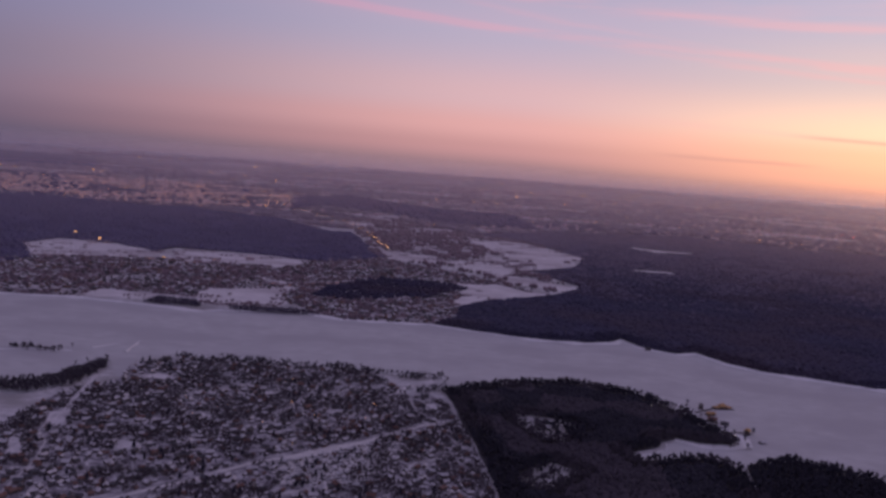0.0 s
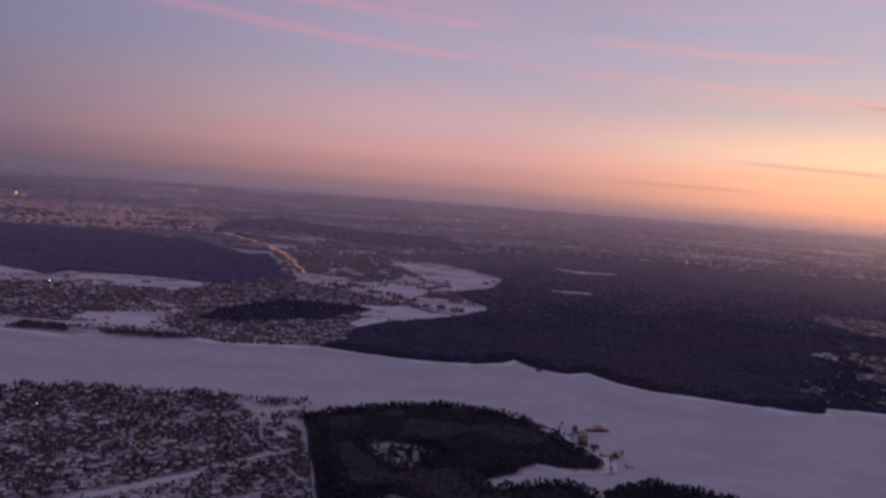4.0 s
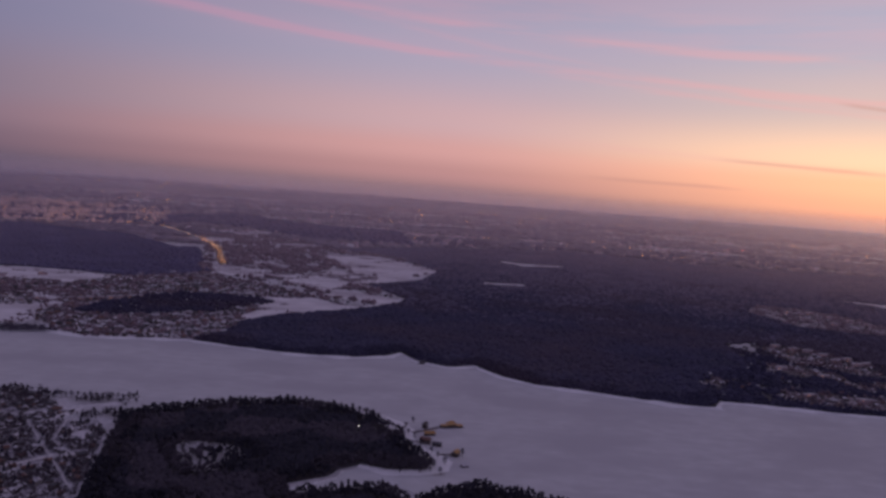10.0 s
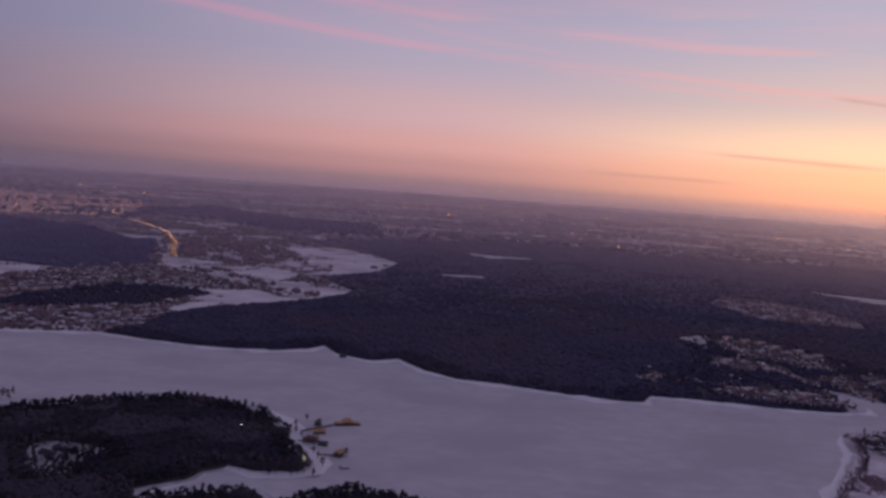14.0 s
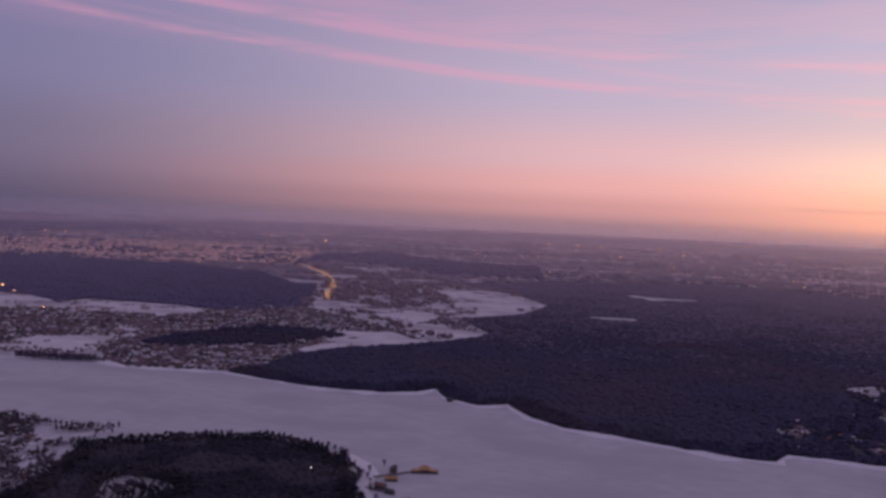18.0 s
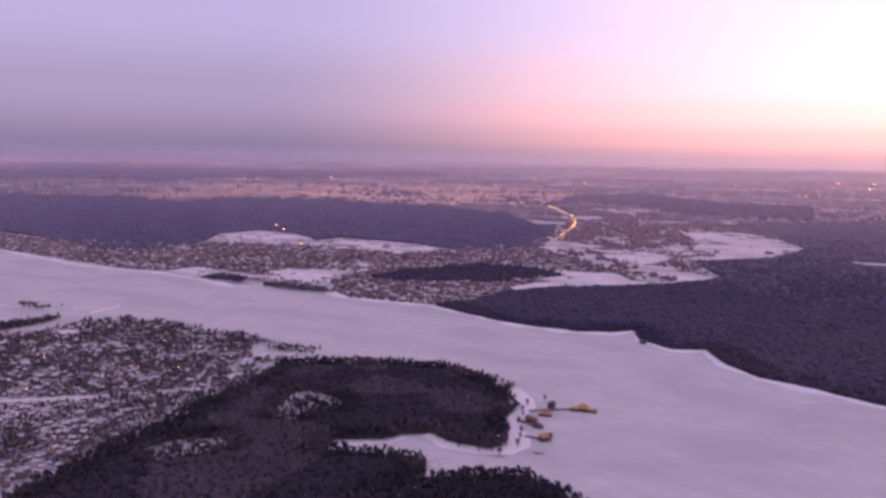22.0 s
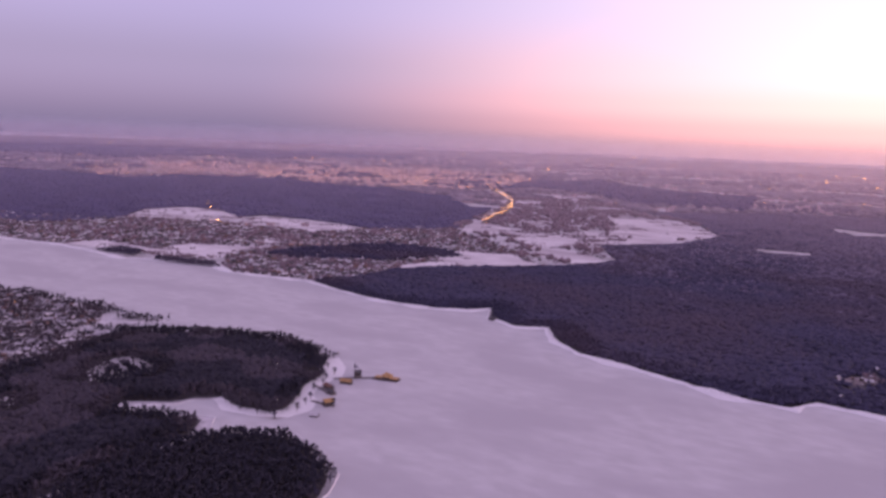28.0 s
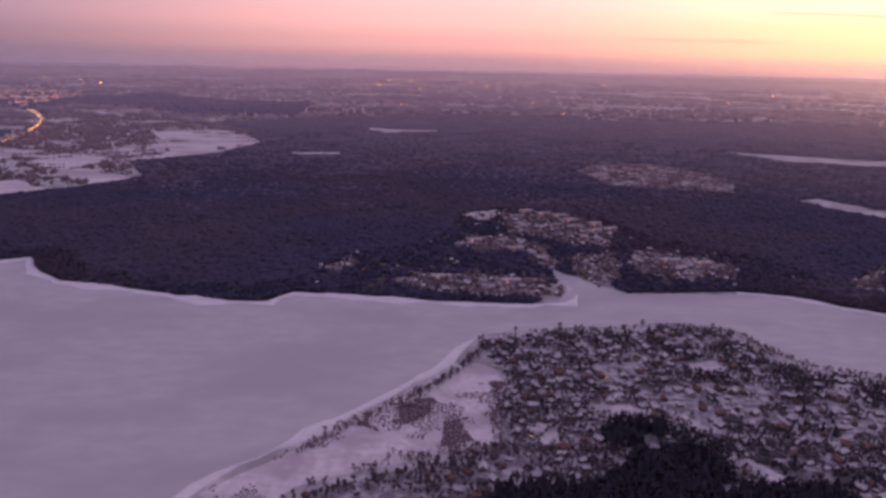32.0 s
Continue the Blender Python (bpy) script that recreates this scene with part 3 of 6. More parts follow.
def ridge(name, line, width, height, mat, label, category, step=4, wobble=0.8, lift=0.0):
    """A low rounded bank along a line."""
    pts = [Vector((*p, 0)) for p in rough_line(line, step, wobble)]
    bm = bmesh.new()
    rows = []
    for i, p in enumerate(pts):
        d = (pts[min(i + 1, len(pts) - 1)] - pts[max(i - 1, 0)]).normalized()
        s = Vector((-d.y, d.x, 0))
        w = width * max(0.12, 0.62 + 1.1 * noise.noise(p * 0.09) + 0.4 * noise.noise(p * 0.3))
        h = height * (0.8 + 0.5 * noise.noise(p * 0.33))
        rows.append([bm.verts.new(p + s * w * u + Vector((0, 0, h * q + lift))) for u, q in ((-0.5, 0), (-0.3, 0.7), (0, 1), (0.3, 0.7), (0.5, 0))])
    for a, b in zip(rows[:-1], rows[1:]):
        for i in range(4):
            bm.faces.new((a[i], a[i + 1], b[i + 1], b[i]))
    bmesh.ops.recalc_face_normals(bm, faces=bm.faces[:])
    ob = part(name, bm, mat)
    return tagged(ob, label, category, kind="structure")


for bank, stretch in (("north_bank", NORTH[2:35]), ("north_bank_east", NORTH[41:])):
    ridge(bank, stretch, 6.5, 0.9, SNOW_CLEAN, "low snowy river bank below the forest", "river bank")
ridge("east_bank", SOUTH_E[12:], 3.6, 0.5, SNOW_CLEAN, "low snowy river bank beside the meadow", "river bank")
ridge("village_bank", SOUTH_E[1:13], 1.2, 0.4, SNOW_TROD, "narrow snowy river bank below the village", "river bank")
for bank, stretch in (("west_bank", SOUTH_W[:14]), ("west_bank_village", SOUTH_W[25:])):
    ridge(bank, stretch, 1.1, 0.5, SNOW_CLEAN, "low snowy river bank of the wooded spit", "river bank")

ROAD = [(-51, 777), (-67, 835), (-81, 891), (-106, 964), (-138, 1038), (-175, 1100), (-224, 1181), (-276, 1265)]


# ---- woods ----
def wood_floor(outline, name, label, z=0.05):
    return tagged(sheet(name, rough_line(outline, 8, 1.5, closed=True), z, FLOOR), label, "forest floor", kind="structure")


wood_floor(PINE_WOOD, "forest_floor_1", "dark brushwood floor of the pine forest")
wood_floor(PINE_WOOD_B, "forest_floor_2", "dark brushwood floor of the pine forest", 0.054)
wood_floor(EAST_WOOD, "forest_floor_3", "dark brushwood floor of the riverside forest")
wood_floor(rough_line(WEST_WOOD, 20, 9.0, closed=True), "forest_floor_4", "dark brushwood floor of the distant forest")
for i, c in enumerate(CLEARINGS + GLADES + HAMLET_E + [HAMLET_N]):
    tagged(sheet("clearing_%d" % (i + 1), rough_line(c, 5, 1.2, closed=True), 0.10 + 0.004 * i, SNOW_LAND if i < len(CLEARINGS + GLADES) else HAMLET_EARTH), "snowy clearing in the forest", "clearing", kind="structure")

tagged(sheet("creek", rough_line(CREEK, 4, 0.8, closed=True), 0.17, SNOW_ICE), "narrow frozen creek under snow between the far houses", "creek", kind="structure")

pw = scatter(PINE_WOOD, 1.15)
in_glade = np.zeros(len(pw), bool)
for c in CLEARINGS:
    in_glade |= inside(pw, c)
thin = value_noise(pw, 9, 3)
pw = pw[~(in_glade & (value_noise(pw, 0.83, 4) > 0.44)) & ~((pw[:, 0] > 95) & (pw[:, 1] > 285) & (thin > 0.72))]
lower = value_noise(pw, 16, 6) > 0.5
rim = nearness(pw, PINE_WOOD + PINE_WOOD[:1]) < 5 + 5 * value_noise(pw, 5, 10)
for c in CLEARINGS:
    rim |= nearness(pw, c + c[:1]) < 5
planted("pine_forest", pw[lower & rim], PINES[:1] + LEAFLESS, 2.5, 0.3, (PINE, BARK), "dense dark pine forest on the river spit")
planted("mixed_forest", pw[~lower & rim], LEAFLESS, 2.5, 0.3, (DUSKWOOD, BARK), "dark mixed forest on the river spit")
planted("cove_forest", scatter(PINE_WOOD_B, 1.15), PINES[:1] + LEAFLESS, 2.6, 0.28, (PINE, BARK), "dense dark pine forest beside the snowy cove")
def crown_shape(seed):
    g = np.random.default_rng(seed)
    v, f = clump(0, 0, 0.3, 0.42, g)
    return gather([((v, f), 0)])


CROWNS = [crown_shape(60 + i) for i in range(6)]
for pick, twigs, word in ((lower & ~rim, PINE, "pine"), (~lower & ~rim, DUSKWOOD, "mixed")):
    planted("inner_forest", pw[pick], CROWNS, 2.9, 0.35, (twigs,), "dense dark %s forest inside the river spit" % word, flat=0.72)
ew = scatter(EAST_WOOD, 1.9, HAMLET_E + [HAMLET_N, CREEK] + GLADES)
blend_line = lambda p: 455 + 190 * value_noise(p, 45, 71) + 50 * value_noise(p, 9, 72)
blend = blend_line(ew)
ew = ew[(ew[:, 1] < blend) & (ew[:, 0] < 640)]
ew = ew[value_noise(ew, 14, 8) * 0.7 + value_noise(ew, 4, 9) * 0.3 > 0.07]
near_homes = inside(ew, HAMLET_AREA)
homes = near_homes & (value_noise(ew, 6, 79) > 0.2)
planted("hamlet_scrub", ew[homes], CROWNS, 4.0, 0.35, (BARE,), "low bare thickets between the far-bank houses", flat=0.42)
planted("hamlet_thickets", ew[homes & (RNG.random(len(ew)) < 0.4)], LEAFLESS, 2.2, 0.3, (BARE, BARK), "bare trees and thickets between the far-bank houses", "trees")
ew = ew[~near_homes]
shore = nearness(ew, NORTH) < 7 + 12 * value_noise(ew, 9, 74)
planted("inner_forest", ew[nearness(ew, NORTH) > 3.5], CROWNS, 5.2, 0.3, (BARE,), "wide bare brown winter forest behind the river bank", flat=0.36)
planted("riverside_forest", ew[shore], LEAFLESS + PINES[:1], 2.6, 0.28, (BARE, BARK), "wide bare brown winter forest along the river bank")
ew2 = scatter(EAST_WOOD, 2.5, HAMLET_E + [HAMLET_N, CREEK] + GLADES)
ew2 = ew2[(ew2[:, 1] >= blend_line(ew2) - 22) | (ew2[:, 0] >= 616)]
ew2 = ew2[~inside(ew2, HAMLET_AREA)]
# The share of haze-coloured trees grows with distance, as haze thickens.
hazed = RNG.random(len(ew2)) < np.clip((ew2[:, 1] - 560) / 420 + 0.5 * (value_noise(ew2, 30, 73) - 0.5), 0, 1)
for pick, twigs in ((~hazed, BARE), (hazed, HAZEWOOD)):
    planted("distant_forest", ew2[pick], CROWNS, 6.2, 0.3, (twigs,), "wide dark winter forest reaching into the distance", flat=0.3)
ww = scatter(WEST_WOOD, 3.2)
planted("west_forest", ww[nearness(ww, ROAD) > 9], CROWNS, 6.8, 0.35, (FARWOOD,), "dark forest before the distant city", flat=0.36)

# ---- woods and city out to the horizon ----
rr, aa = np.meshgrid(950 * 1.014 ** np.arange(118), np.radians(np.arange(12, 178, 0.42)))
rr, aa = rr.ravel() * RNG.uniform(0.99, 1.01, rr.size), aa.ravel() + np.radians(RNG.uniform(-0.2, 0.2, rr.size))
far = np.c_[150 + rr * np.cos(aa), 60 + rr * np.sin(aa)]
banded = np.c_[aa * 9, np.log(rr) * 26]
band = value_noise(banded, 1.0, 21) * 0.6 + value_noise(banded, 0.35, 22) * 0.4
CITY = [(-1040, 1049), (-776, 926), (-668, 1032), (-471, 1097), (-338.2, 1125), (-239.6, 1238), (-315.9, 1645), (-525, 1705), (-881, 1595), (-1050, 1393)]
free = (nearness(far, ROAD) > 12) & ~inside(far, SETTLED) & ~inside(far, EAST_WOOD) & ~inside(far, WEST_WOOD) & ~inside(far, CITY)
for f in FIELDS + FAR_BANDS:
    free &= ~inside(far, f)
wooded = far[free & (band > 0.50)]


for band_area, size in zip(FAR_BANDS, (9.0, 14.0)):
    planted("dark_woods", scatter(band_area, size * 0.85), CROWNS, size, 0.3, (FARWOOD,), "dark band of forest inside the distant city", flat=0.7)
SKIRT = [(149, 1157), (373.1, 1285), (544, 1187), (772, 1210), (1126, 1093), (1198, 1249), (754, 1432), (512, 1404), (312.9, 1374), (50.8, 1286)]
sk = scatter(SKIRT, 5.0)
streak = value_noise(sk / (60, 14), 1.0, 75) * 0.7 + value_noise(sk / (15, 6), 1.0, 76) * 0.3
planted("skirt_woods", sk[streak > 0.40], CROWNS, 6.0, 0.3, (HAZEWOOD,), "ragged woodland along the far edge of the forest", flat=0.6)
tw = scatter(rough_line(TOWN_WOOD, 5, 4.0, closed=True), 2.0)
planted("town_wood", tw[value_noise(tw, 7, 92) > 0.25], CROWNS, 2.8, 0.35, (BARE,), "dark wood between the town houses")


def far_wood_shape(seed):
    g = np.random.default_rng(seed)
    v, f = clump(0, 0, 0.12, 0.5, g)
    v = [(x * 1.3, y * 1.3, max(0, z) * 0.42) for x, y, z in v]
    return gather([((v, f), 0)])


FAR_WOODS = [far_wood_shape(40 + i) for i in range(5)]
dist = np.hypot(wooded[:, 0] - 150, wooded[:, 1] - 60)
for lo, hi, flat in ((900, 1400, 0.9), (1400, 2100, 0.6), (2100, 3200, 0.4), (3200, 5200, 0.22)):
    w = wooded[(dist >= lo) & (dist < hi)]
    planted("far_woods", w, FAR_WOODS, 0.0145 * (lo + hi) / 2, 0.35, (FARHAZEWOOD,), "bands of dark woodland toward the hazy horizon", flat=flat)


def block_shape(w, d, h):
    v = [(x * w / 2, y * d / 2, z * h) for z in (0, 1) for x, y in ((-1, -1), (1, -1), (1, 1), (-1, 1))]
    f = [(0, 1, 5), (0, 5, 4), (1, 2, 6), (1, 6, 5), (2, 3, 7), (2, 7, 6), (3, 0, 4), (3, 4, 7)]
    pieces = [((v, f), 0), ((v, [(4, 5, 6), (4, 6, 7)]), 1)]
    for i in range(3):
        x, z = w * (-0.36 + 0.28 * i), h * (0.25 + 0.22 * ((i * 2 + int(w * 7)) % 3))
        for s in (-1, 1):
            y = s * (d / 2 + 0.01)
            pieces.append((([(x, y, z), (x + w * 0.12, y, z), (x + w * 0.12, y, z + h * 0.16), (x, y, z + h * 0.16)], [(0, 1, 2), (0, 2, 3)] if s < 0 else [(2, 1, 0), (3, 2, 0)]), 2))
    return gather(pieces)


BLOCKS = [block_shape(1.0, 0.3, 0.45), block_shape(0.6, 0.35, 0.3), block_shape(0.35, 0.35, 0.6), block_shape(1.3, 0.3, 0.35)]
built = free & (band < 0.54) & (RNG.random(len(far)) < 0.46)
fb = far[built]
dist = np.hypot(fb[:, 0] - 150, fb[:, 1] - 60)
for lo, hi, flat in ((900, 1500, 1.0), (1500, 2600, 0.7), (2600, 5200, 0.35)):
    w = fb[(dist >= lo) & (dist < hi)]
    planted("far_city", w, BLOCKS if lo < 1400 else BLOCKS[1:3], 0.0058 * (lo + hi) / 2, 0.4, (CITY_MIX, CITY_MIX, CITY_MIX), "pale blocks of the far city in the haze", "city", flat=flat)
glints = far[free & (band < 0.5) & (RNG.random(len(far)) < 0.05 * (value_noise(far, 160, 91) > 0.55))]


def spark_shape():
    v = [(0, 0, 1.5), (0.5, 0, 1), (-0.25, 0.43, 1), (-0.25, -0.43, 1), (0, 0, 0.5)]
    return gather([((v, [(0, 1, 2), (0, 2, 3), (0, 3, 1), (4, 2, 1), (4, 3, 2), (4, 1, 3)]), 0)])


SPARK = [spark_shape()]
dist = np.hypot(glints[:, 0] - 150, glints[:, 1] - 60)
for lo, hi in ((900, 1800), (1800, 5200)):
    planted("far_lights", glints[(dist >= lo) & (dist < hi)], SPARK, 0.00078 * (lo + hi) / 2, 0.6, (GLOW_SODIUM,), "scattered warm lights of the far city", "lights", z=2.0)


# ---- apartment blocks of the near city ----
def box(bm, x0, x1, y0, y1, z0, z1):
    v = [bm.verts.new((x, y, z)) for z in (z0, z1) for x, y in ((x0, y0), (x1, y0), (x1, y1), (x0, y1))]
    for q in ((3, 2, 1, 0), (4, 5, 6, 7), (0, 1, 5, 4), (1, 2, 6, 5), (2, 3, 7, 6), (3, 0, 4, 7)):
        bm.faces.new([v[i] for i in q])


def apartment(length, height, seed, lit=5):
    g = random.Random(seed)
    ob = thing("apartment_building", 0, 0, 0, "pale many-storeyed apartment block with a snowy flat roof", "building", "apartment blocks of the city")
    bm = bmesh.new()
    box(bm, -length / 2, length / 2, -0.9, 0.9, 0, height)
    for i in range(int(length / 1.6)):
        x = -length / 2 + 0.8 + i * 1.6
        box(bm, x - 0.25, x + 0.25, -1.05, -0.902, 0.4, height - 0.3)
    part("wall", bm, PALE_BLOCK, ob)
    bm = bmesh.new()
    box(bm, -length / 2 - 0.1, length / 2 + 0.1, -1.0, 1.0, height, height + 0.18)
    box(bm, -0.5, 0.5, -0.4, 0.4, height + 0.18, height + 0.6)
    part("roof", bm, ROOF_SNOW, ob)
    for i in range(lit):
        x, z = g.uniform(-length / 2 + 0.5, length / 2 - 0.7), g.uniform(0.4, height - 0.6)
        bm = bmesh.new()
        box(bm, x, x + 0.4, -1.11, -1.06, z, z + 0.3)
        part("window", bm, GLOW_WINDOW, ob, "lit window")
    return ob


city_models = [apartment(10, 3.4, 1), apartment(7, 3.2, 2), apartment(14, 3.6, 3), apartment(4, 5.6, 4), apartment(9, 4.4, 5)]
spots = scatter(CITY, 14, jitter=0.4)


def city_rows(p):
    """Where the city's long rows of blocks stand."""
    q = np.c_[p[:, 0] * 0.88 + p[:, 1] * 0.47, p[:, 1] * 0.88 - p[:, 0] * 0.47]
    return value_noise(q / (110, 26), 1.0, 77) * 0.65 + value_noise(q / (24, 12), 1.0, 78) * 0.35


spots = spots[city_rows(spots) > 0.5]
spots = spots[np.argsort(spots[:, 1] + 0.25 * spots[:, 0])]
rest = spots[230:]
for i, (x, y) in enumerate(spots[:230]):
    m = pose(x, y, 0, 0, 0, RNG.normal(24, 8) + (90 if RNG.random() < 0.2 else 0))
    if i < len(city_models):
        city_models[i].matrix_basis = m
    else:
        copy_thing(city_models[i % 5], m)
infill = scatter(CITY, 14)
planted("city_blocks", np.r_[rest, infill[city_rows(infill) > 0.56]], BLOCKS, 8.0, 0.35, (CITY_MIX, ROOF_SNOW, GLOW_WINDOW), "crowded pale blocks of the distant city", "city")
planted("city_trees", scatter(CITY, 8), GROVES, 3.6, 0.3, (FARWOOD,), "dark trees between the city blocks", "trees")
planted("city_lights", scatter(CITY, 30), SPARK, 0.75, 0.6, (GLOW_SODIUM,), "warm lights between the city blocks", "lights", z=1.0)


row_model = apartment(3.9, 1.7, 7, 1)
hall_model = apartment(6.5, 2.2, 8, 1)
tagged(row_model, "low pale apartment block in a row beyond the river", "building", "apartment row of the town")
tagged(hall_model, "long pale apartment house with a snowy roof", "building", "long houses of the town and hamlets")
for i in range(9):
    m = pose(-94.5 + i * 4.73, 541 + i * 3.52, 0.02, 0, 0, 34)
    if i == 0:
        row_model.matrix_basis = m
    else:
        copy_thing(row_model, m)
hall_model.matrix_basis = pose(-104.3, 536, 0.02, 0, 0, 30)
for x, y, a in ((-180.5, 608, 20), (-149.5, 642, 25), (-171, 624, 20), (-58.4, 640, 10), (-28.8, 655, 0), (-214, 602, 18), (348, 534, 10), (356, 527, 14), (363, 523, 10), (367, 513, 14), (377, 504, 18), (382, 493, 20), (374, 489, 8), (366, 497, 12), (334, 452, 5),
                (318, 466, 5), (392, 436, -8), (404, 432, -5), (327, 404, 4), (303, 408, 8), (441, 702, 0), (448, 697, 5), (461, 704, 0), (469, 686, -5), (476, 670, -8), (483, 656, -5), (437, 672, 4), (452, 650, -6)):
    copy_thing(hall_model, pose(x, y, 0.02, 0, 0, a))


def high_rise(x, y, w, h):
    ob = thing("tower_block", x, y, 0, "tall pale tower block standing over the city", "building", "towers of the city", 20)
    bm = bmesh.new()
    box(bm, -w / 2, w / 2, -w / 2, w / 2, 0, h)
    part("wall", bm, PALE_BLOCK, ob)
    bm = bmesh.new()
    box(bm, -w / 2 - 0.1, w / 2 + 0.1, -w / 2 - 0.1, w / 2 + 0.1, h, h + 0.3)
    box(bm, -w / 4, w / 4, -w / 4, w / 4, h + 0.3, h + 1.2)
    part("roof", bm, ROOF_SNOW, ob)


for x, y, w, h in ((-494, 1372, 5, 17), (-521, 1401, 4, 13), (-805, 1763, 6, 22), (-814, 1735, 5, 18), (-305.2, 1478, 5, 11), (-653, 1306, 4, 11), (-232.7, 1856, 7, 14),
                   (360.8, 1982, 7, 18), (654, 2309, 8, 20), (880, 2068, 8, 22), (108.6, 2298, 8, 18), (1168, 2136, 9, 20)):
    high_rise(x, y, w, h)


# ---- lamps ----
def street_lamp_model(glow, label, height=1.6, size=0.3):
    ob = thing("street_lamp", 0, 0, 0, label, "street lamp", "street lamps")
    bm = bmesh.new()
    bmesh.ops.create_cone(bm, segments=6, radius1=0.06, radius2=0.035, depth=height, cap_ends=True, matrix=Matrix.Translation((0, 0, height / 2)))
    box(bm, -0.03, 0.4, -0.03, 0.03, height - 0.06, height)
    part("pole", bm, STEEL, ob)
    bm = bmesh.new()
    bmesh.ops.create_icosphere(bm, subdivisions=1, radius=size, matrix=Matrix.Translation((0.4, 0, height)) @ Matrix.Diagonal((1.2, 0.9, 0.7, 1)))
    part("lamp_head", bm, glow, ob, "glowing lamp head")
    return ob


sodium = street_lamp_model(GLOW_SODIUM, "street lamp glowing orange beside a distant road", 2.4, 0.27)
white = street_lamp_model(GLOW_WHITE, "bright white lamp among the trees by the river", 3.2, 0.09)
small = street_lamp_model(GLOW_SODIUM, "small orange street lamp in the village", 1.6, 0.1)
cold = street_lamp_model(GLOW_WHITE, "small white lamp between village houses", 1.6, 0.07)
red = street_lamp_model(GLOW_RED, "red beacon lamp on a pole far away", 4.0, 0.8)
big = street_lamp_model(GLOW_SODIUM, "large floodlight glowing orange at a distant yard", 4.0, 0.52)


def set_lamps(model, places):
    for i, (x, y) in enumerate(places):
        m = pose(x, y, 0.05, 0, 0, (i * 47) % 360)
        if i == 0:
            model.matrix_basis = m
        else:
            copy_thing(model, m)


along = rough_line(ROAD, 11, 0.5)
set_lamps(sodium, [(x + 2.2, y) for x, y in along] + [(x - 2.2, y + 7) for x, y in along])
set_lamps(white, [(120.5, 291.4), (97.8, 317.9)])
set_lamps(cold, [(-102.5, 334.2), (-99.8, 332.6), (-77.6, 316.7), (-58.2, 342.7), (-92.7, 291.7)])
set_lamps(small, [(-44.3, 321.8), (-37.8, 291.1), (-26.6, 278.5), (-57.3, 281.8), (-60.3, 279.9), (-42.5, 268.6), (-66.6, 271.3), (-21.1, 290.1), (-9.7, 281.1), (-28.6, 252.2),
                  (-45.1, 313), (-97.7, 315.4), (-52.3, 326.5), (-8.2, 297.5), (-75.3, 288.5), (319.2, 288.7), (364.8, 299.4), (342.2, 319.6), (324.8, 455), (340.4, 504), (365.6, 483), (387.5, 487), (355.3, 523),
                  (295.5, 417.2), (404.6, 436.5), (428.2, 702), (453, 692), (436.9, 671), (471, 661), (419.2, 724), (373.6, 498), (379.5, 502), (370.2, 511)])
set_lamps(red, [(782, 1562), (767, 1581)])
set_lamps(big, [(-331, 1432), (-329, 1460), (-315, 1452), (-303, 1442), (-278, 1270), (-323, 704), (-287, 673), (-202, 596), (379.3, 1386), (329.4, 1850), (785, 1540), (-354.5, 1502), (-329.4, 1493), (-311.1, 1478), (-366.5, 1523), (395.7, 1382), (455, 1366), (531, 1352), (641, 1366), (859, 1621),
                (916, 1646), (969, 1629), (1026, 1653), (1078, 1635), (-1405, 1806), (-1212, 2634), (-1832, 2506)])


def lane(name, line, width, z, mat, label, category="road", wobble=0.4):
    """A level strip along a line."""
    pts = [Vector((*p, z)) for p in rough_line(line, 5, wobble)]
    bm = bmesh.new()
    rows = []
    for i, p in enumerate(pts):
        d = (pts[min(i + 1, len(pts) - 1)] - pts[max(i - 1, 0)]).normalized()
        s = Vector((-d.y, d.x, 0)) * width / 2
        rows.append((bm.verts.new(p - s), bm.verts.new(p + s)))
    for a, b in zip(rows[:-1], rows[1:]):
        bm.faces.new((a[0], b[0], b[1], a[1]))
    bmesh.ops.recalc_face_normals(bm, faces=bm.faces[:])
    return tagged(part(name, bm, mat), label, category, kind="structure")


lane("road_1", ROAD, 4.5, 0.2, ROAD_TAR, "winding lamp-lit asphalt road toward the city")
for i, f in enumerate(FIELDS):
    tagged(sheet("field_%d" % (i + 1), rough_line(f, 6, 2.6 if i < 4 else 1.8, closed=True), 0.06 + 0.004 * i, SNOW_FIELD), "open snow-covered field", "field", kind="structure")


# scrub and hedges that break up the open fields
for i, f in enumerate(FIELDS):
    p = scatter(f, 2.0)
    q = np.c_[p[:, 0] * 0.9 + p[:, 1] * 0.35, p[:, 1] * 0.9 - p[:, 0] * 0.35]
    streak = value_noise(q / (26, 7), 1.0, 31) * 0.6 + value_noise(q / (8, 3), 1.0, 32) * 0.4
    edge = nearness(p, f + f[:1])
    p = p[streak + 0.22 * np.exp(-edge / 6.0) > ((0.70, 0.74, 0.74, 0.72)[i] if i < 4 else 0.76)]
    if len(p):
        planted("field_scrub", p, CROWNS, 2.0, 0.4, (TOWNWOOD,), "strips of bare scrub and hedges across a snowy field", "trees", flat=0.7)
for i, s in enumerate(([(-109.6, 636), (-65.7, 676), (-22.9, 727)], [(-31.6, 496), (-29.8, 561), (-18.5, 611), (-13.1, 668)], [(-20.1, 598), (2.6, 604), (17.9, 628)], [(-59, 750), (-18, 763), (16, 758), (53, 770)])):
    lane("road_%d" % (i + 2), s, 3.0, 0.22 + 0.004 * i, SNOW_TROD, "snowy lane between the town and the fields", "road", 1.5)


